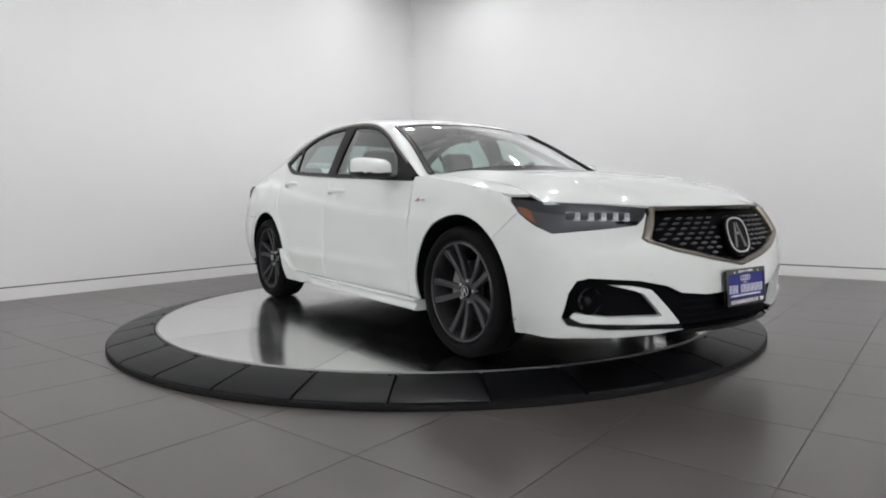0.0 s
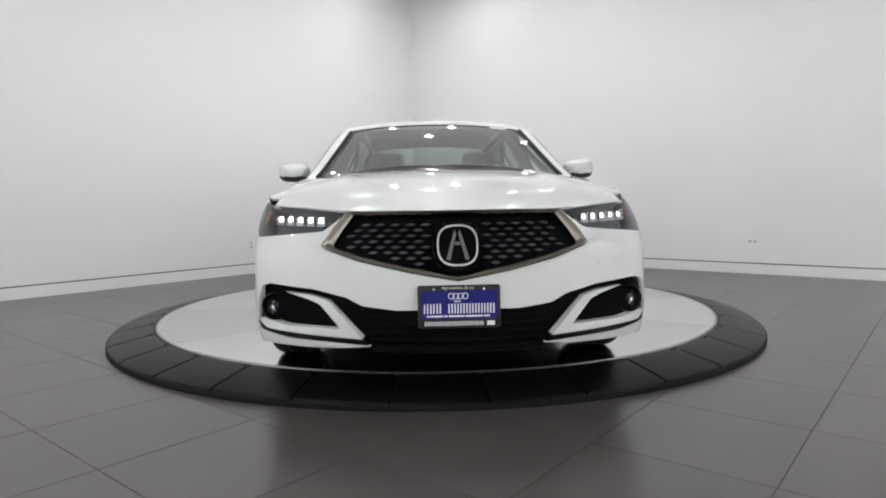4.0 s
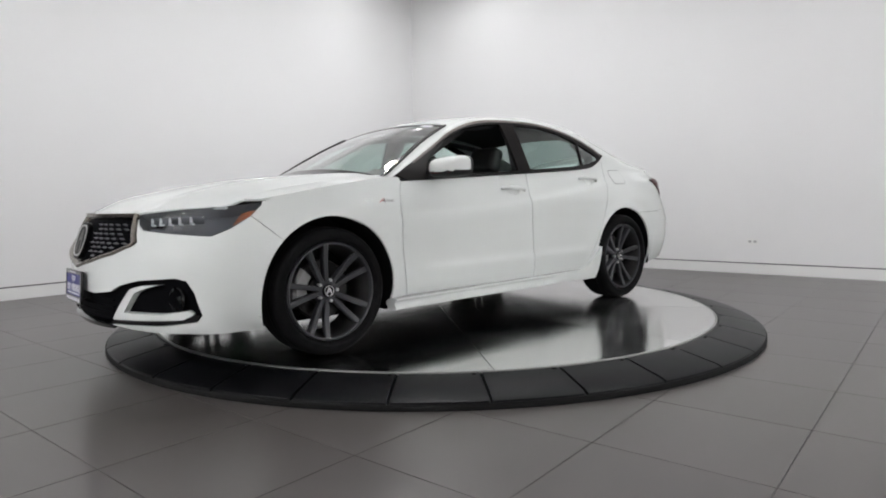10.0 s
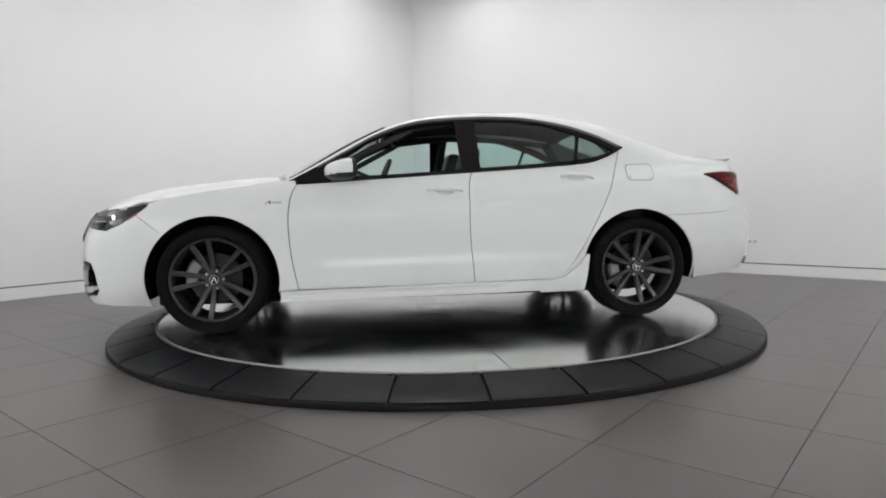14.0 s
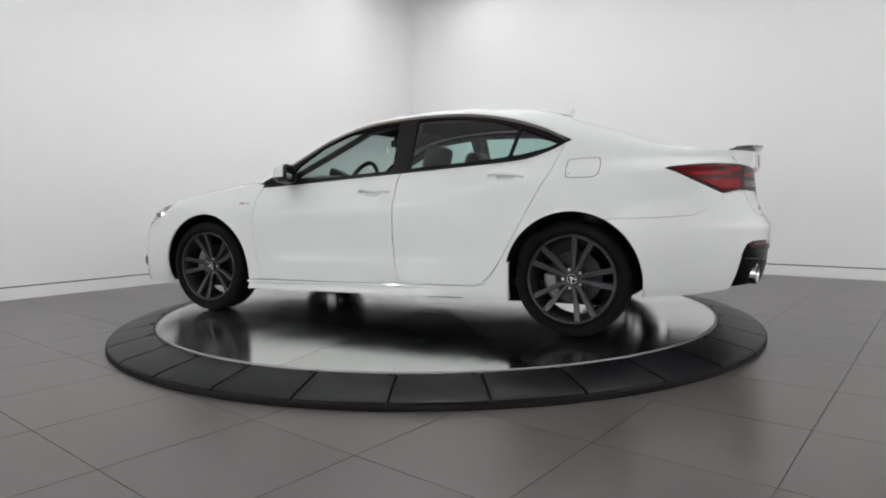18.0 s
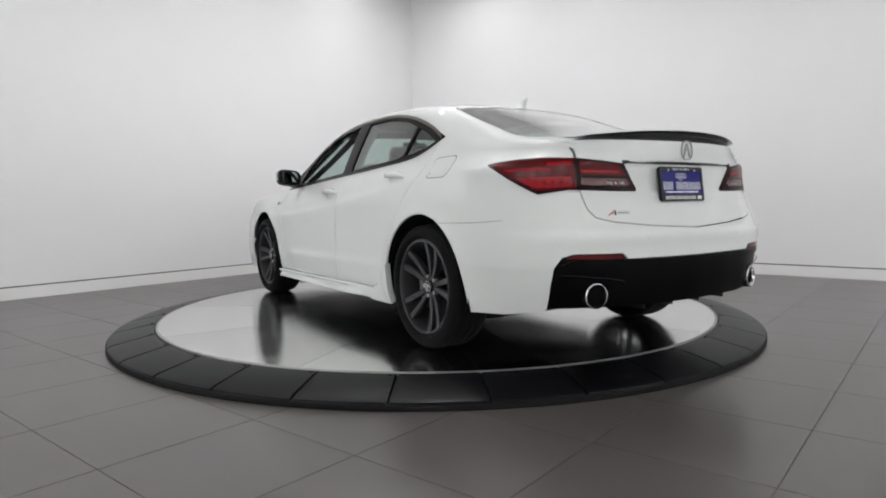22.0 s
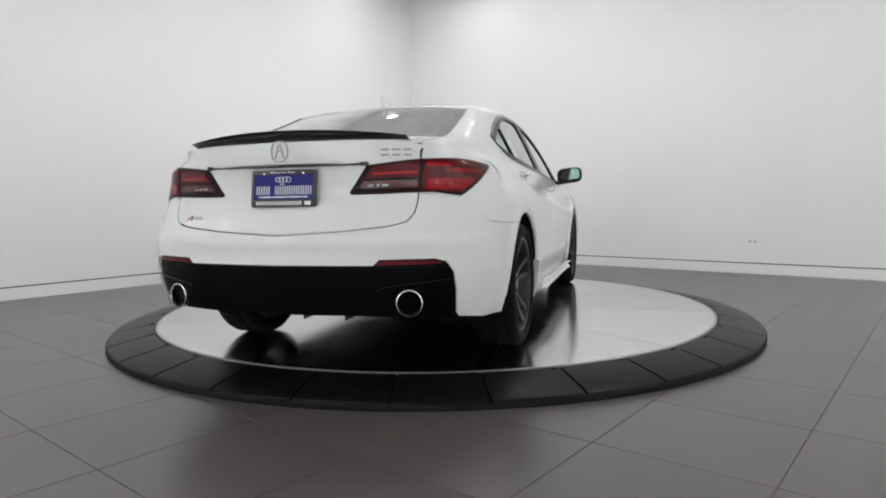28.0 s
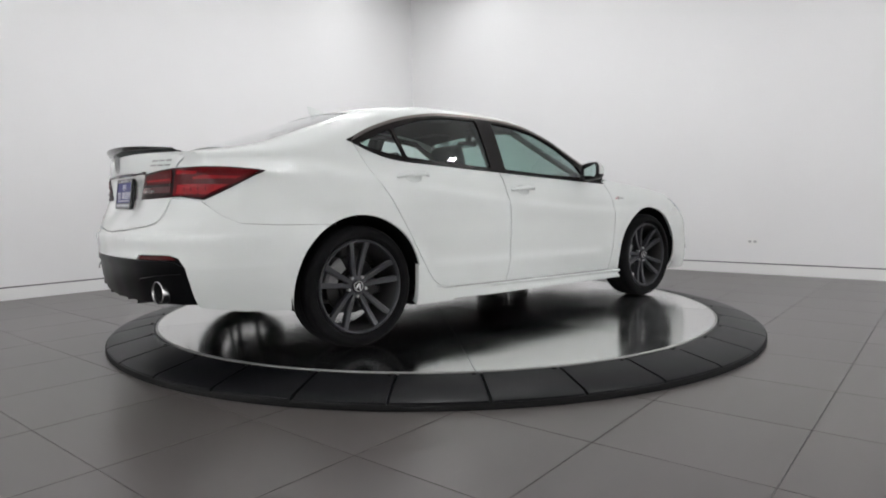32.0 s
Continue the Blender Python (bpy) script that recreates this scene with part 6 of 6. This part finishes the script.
# ---- under the car ----
def build_underside():
    bm = bmesh.new()
    tube(bm, [(-0.3, 0.12, 0.20), (-1.6, 0.10, 0.19), (-2.3, 0.0, 0.20), (-2.9, 0.2, 0.24), (-3.3, 0.45, 0.30), (-3.70, 0.585, 0.373)], 0.03, 10)
    tube(bm, [(-2.3, 0.0, 0.20), (-2.9, -0.2, 0.24), (-3.3, -0.45, 0.30), (-3.70, -0.585, 0.373)], 0.03, 10)
    part("exhaust_pipe", bm, DARK_METAL, CAR, "dull steel exhaust pipe", 50)
    for y in (0.45, -0.45):
        cushion("muffler", (-3.56, y - 0.15, 0.29), (-3.28, y + 0.15, 0.41), DARK_METAL, CAR, bevel=0.05)
    for x in (AXLE_F, AXLE_R):
        bm = bmesh.new()
        tube(bm, [(x, -0.72, 0.32), (x, -0.3, 0.30), (x, 0.3, 0.30), (x, 0.72, 0.32)], 0.03, 10)
        for s in (1, -1):
            tube(bm, [(x - 0.12, s * 0.30, 0.24), (x, s * 0.70, 0.23)], 0.02, 8)
            tube(bm, [(x + 0.14, s * 0.30, 0.24), (x, s * 0.70, 0.23)], 0.02, 8)
        part("axle_arms", bm, DARK_METAL, CAR, "dark suspension arms", 50)


build_front_details()
build_plates()
build_side_details()
build_rear_details()
build_window_trims()
build_cabin()
build_underside()


# ---- wall fittings ----
def build_outlet(m, w, h, name, label):
    t = thing(name, label, "wall outlet", "wall outlets")
    bm = bmesh.new()
    prism(bm, rounded([(-w, -h), (w, -h), (w, h), (-w, h)], 0.006), 0.0, 0.007, None, 0.002)
    bmesh.ops.recalc_face_normals(bm, faces=bm.faces)
    part("cover_plate", bm, TRIM, t, smooth=40)
    for s in (-1, 1):
        bm = bmesh.new()
        prism(bm, [(x + (s * w * 0.45 if w > h else 0), y + (s * h * 0.45 if h >= w else 0)) for x, y in oval(0.017, 0.014, 20, 3)], 0.006, 0.009)
        bmesh.ops.recalc_face_normals(bm, faces=bm.faces)
        part("socket", bm, OUTLET_GREY, t, "grey socket face")
    t.matrix_world = m
    return t


OUTLET_GREY = material("socket_grey", (0.45, 0.45, 0.45), 0.5, stain=0.05)


def wall_pose(left, along, z):
    """A pose on a wall's face, z axis into the room, y up."""
    n = ACROSS if left else -ALONG
    right = Vector((0, 0, 1)).cross(n)
    m = Matrix((right, Vector((0, 0, 1)), n)).transposed().to_4x4()
    m.translation = CORNER + (-ALONG if left else ACROSS) * along + n * 0.002 + Vector((0, 0, z))
    return m


build_outlet(wall_pose(False, 5.30, 0.38), 0.062, 0.040, "wall_outlet", "white double wall outlet near the floor")
build_outlet(wall_pose(True, 3.23, 0.375), 0.045, 0.060, "wall_outlet", "white wall outlet near the floor")
knob = thing("door_stop", "small dark round fitting on the white wall", "wall fitting")
bm = bmesh.new()
lathe(bm, [(0.0, 0.03), (0.015, 0.028), (0.020, 0.020), (0.020, 0.004), (0.028, 0.0)], 20, "z")
part("knob_body", bm, BLACK, knob, smooth=40)
knob.matrix_world = wall_pose(True, 2.84, 0.40)


# ---- floor tiles ----
def build_tiles():
    floor = bpy.data.objects["floor"]
    bm = bmesh.new()
    h = TILE_SIZE / 2 - 0.0018
    prism(bm, [(-h, -h), (h, -h), (h, h), (-h, h)], -0.01, 0.0, bevel=0.0006)
    me = bpy.data.meshes.new("tile")
    bm.to_mesh(me)
    bm.free()
    me.materials.append(TILE)
    # one joint crossing lies at ANCHOR, the rest follow from the tile size
    inv = floor.matrix_world.inverted()
    anchor = inv @ Vector((-0.301, -2.772, 0))
    n = int(ROOM / TILE_SIZE) + 2
    far = []
    i0, j0 = math.floor(-anchor.x / TILE_SIZE), math.floor((-ROOM - anchor.y) / TILE_SIZE)
    for i in range(i0, i0 + n):
        for j in range(j0, j0 + n):
            x, y = anchor.x + (i + 0.5) * TILE_SIZE, anchor.y + (j + 0.5) * TILE_SIZE
            if not (-0.25 < x < ROOM + 0.25 and -ROOM - 0.25 < y < 0.25):
                continue
            p = floor.matrix_world @ Vector((x, y, 0))
            if p.to_2d().length < 1.5:
                continue
            if p.y < -6.5 or p.to_2d().length > 9.5:
                far.append((x, y))
                continue
            t = link("tile", me, None, floor)
            t.location = (x, y, 0)
    # the tiles behind the camera and past the walls' feet are joined
    verts, faces = [], []
    for x, y in far:
        k = len(verts)
        verts += [(x + sx * h, y + sy * h, z) for z in (0.0, -0.004) for sx, sy in ((-1, -1), (1, -1), (1, 1), (-1, 1))]
        faces += [(k, k + 1, k + 2, k + 3)] + [(k + i, k + 4 + i, k + 4 + (i + 1) % 4, k + (i + 1) % 4) for i in range(4)]
    rest = bpy.data.meshes.new("far_tiles")
    rest.from_pydata(verts, [], faces)
    tagged(link("far_tiles", rest, TILE, floor), kind="stuff")


build_tiles()

# ---- the turning of the plate and the car ----
CENTRE_X, CENTRE_Y = -1.5128, 0.0105
ANGLES = [(0, -55.46), (1, -63.47), (2, -71.47), (3, -79.56), (4, -87.85), (5, -96.15), (6, -104.54), (7, -113.06), (8, -121.58), (9, -130.04), (10, -138.47), (11, -146.88), (12, -155.31),
          (13, -163.75), (14, -172.1), (15, -180.3), (16, -188.5), (17, -196.74), (18, -204.95), (19, -213.18), (20, -221.41), (21, -229.65), (22, -237.97), (23, -246.37), (24, -254.73),
          (25, -263.01), (26, -271.3), (27, -279.5), (28, -287.82), (29, -296.16), (30, -304.49), (31, -312.8), (32, -321.08)]


def motions():
    rows_car, rows_plate = [], []
    ts, an = zip(*ANGLES)
    for k in range(65):
        t = k / 2
        a = radians(float(np.interp(t, ts, an)))
        turn = Matrix.Rotation(a, 4, "Z")
        rows_plate.append((t, turn))
        rows_car.append((t, Matrix.Translation((0, 0, DISC_Z + 0.001)) @ turn @ Matrix.Translation((-CENTRE_X, -CENTRE_Y, 0))))
    walk(TABLE, rows_plate)
    walk(CAR, rows_car)


motions()
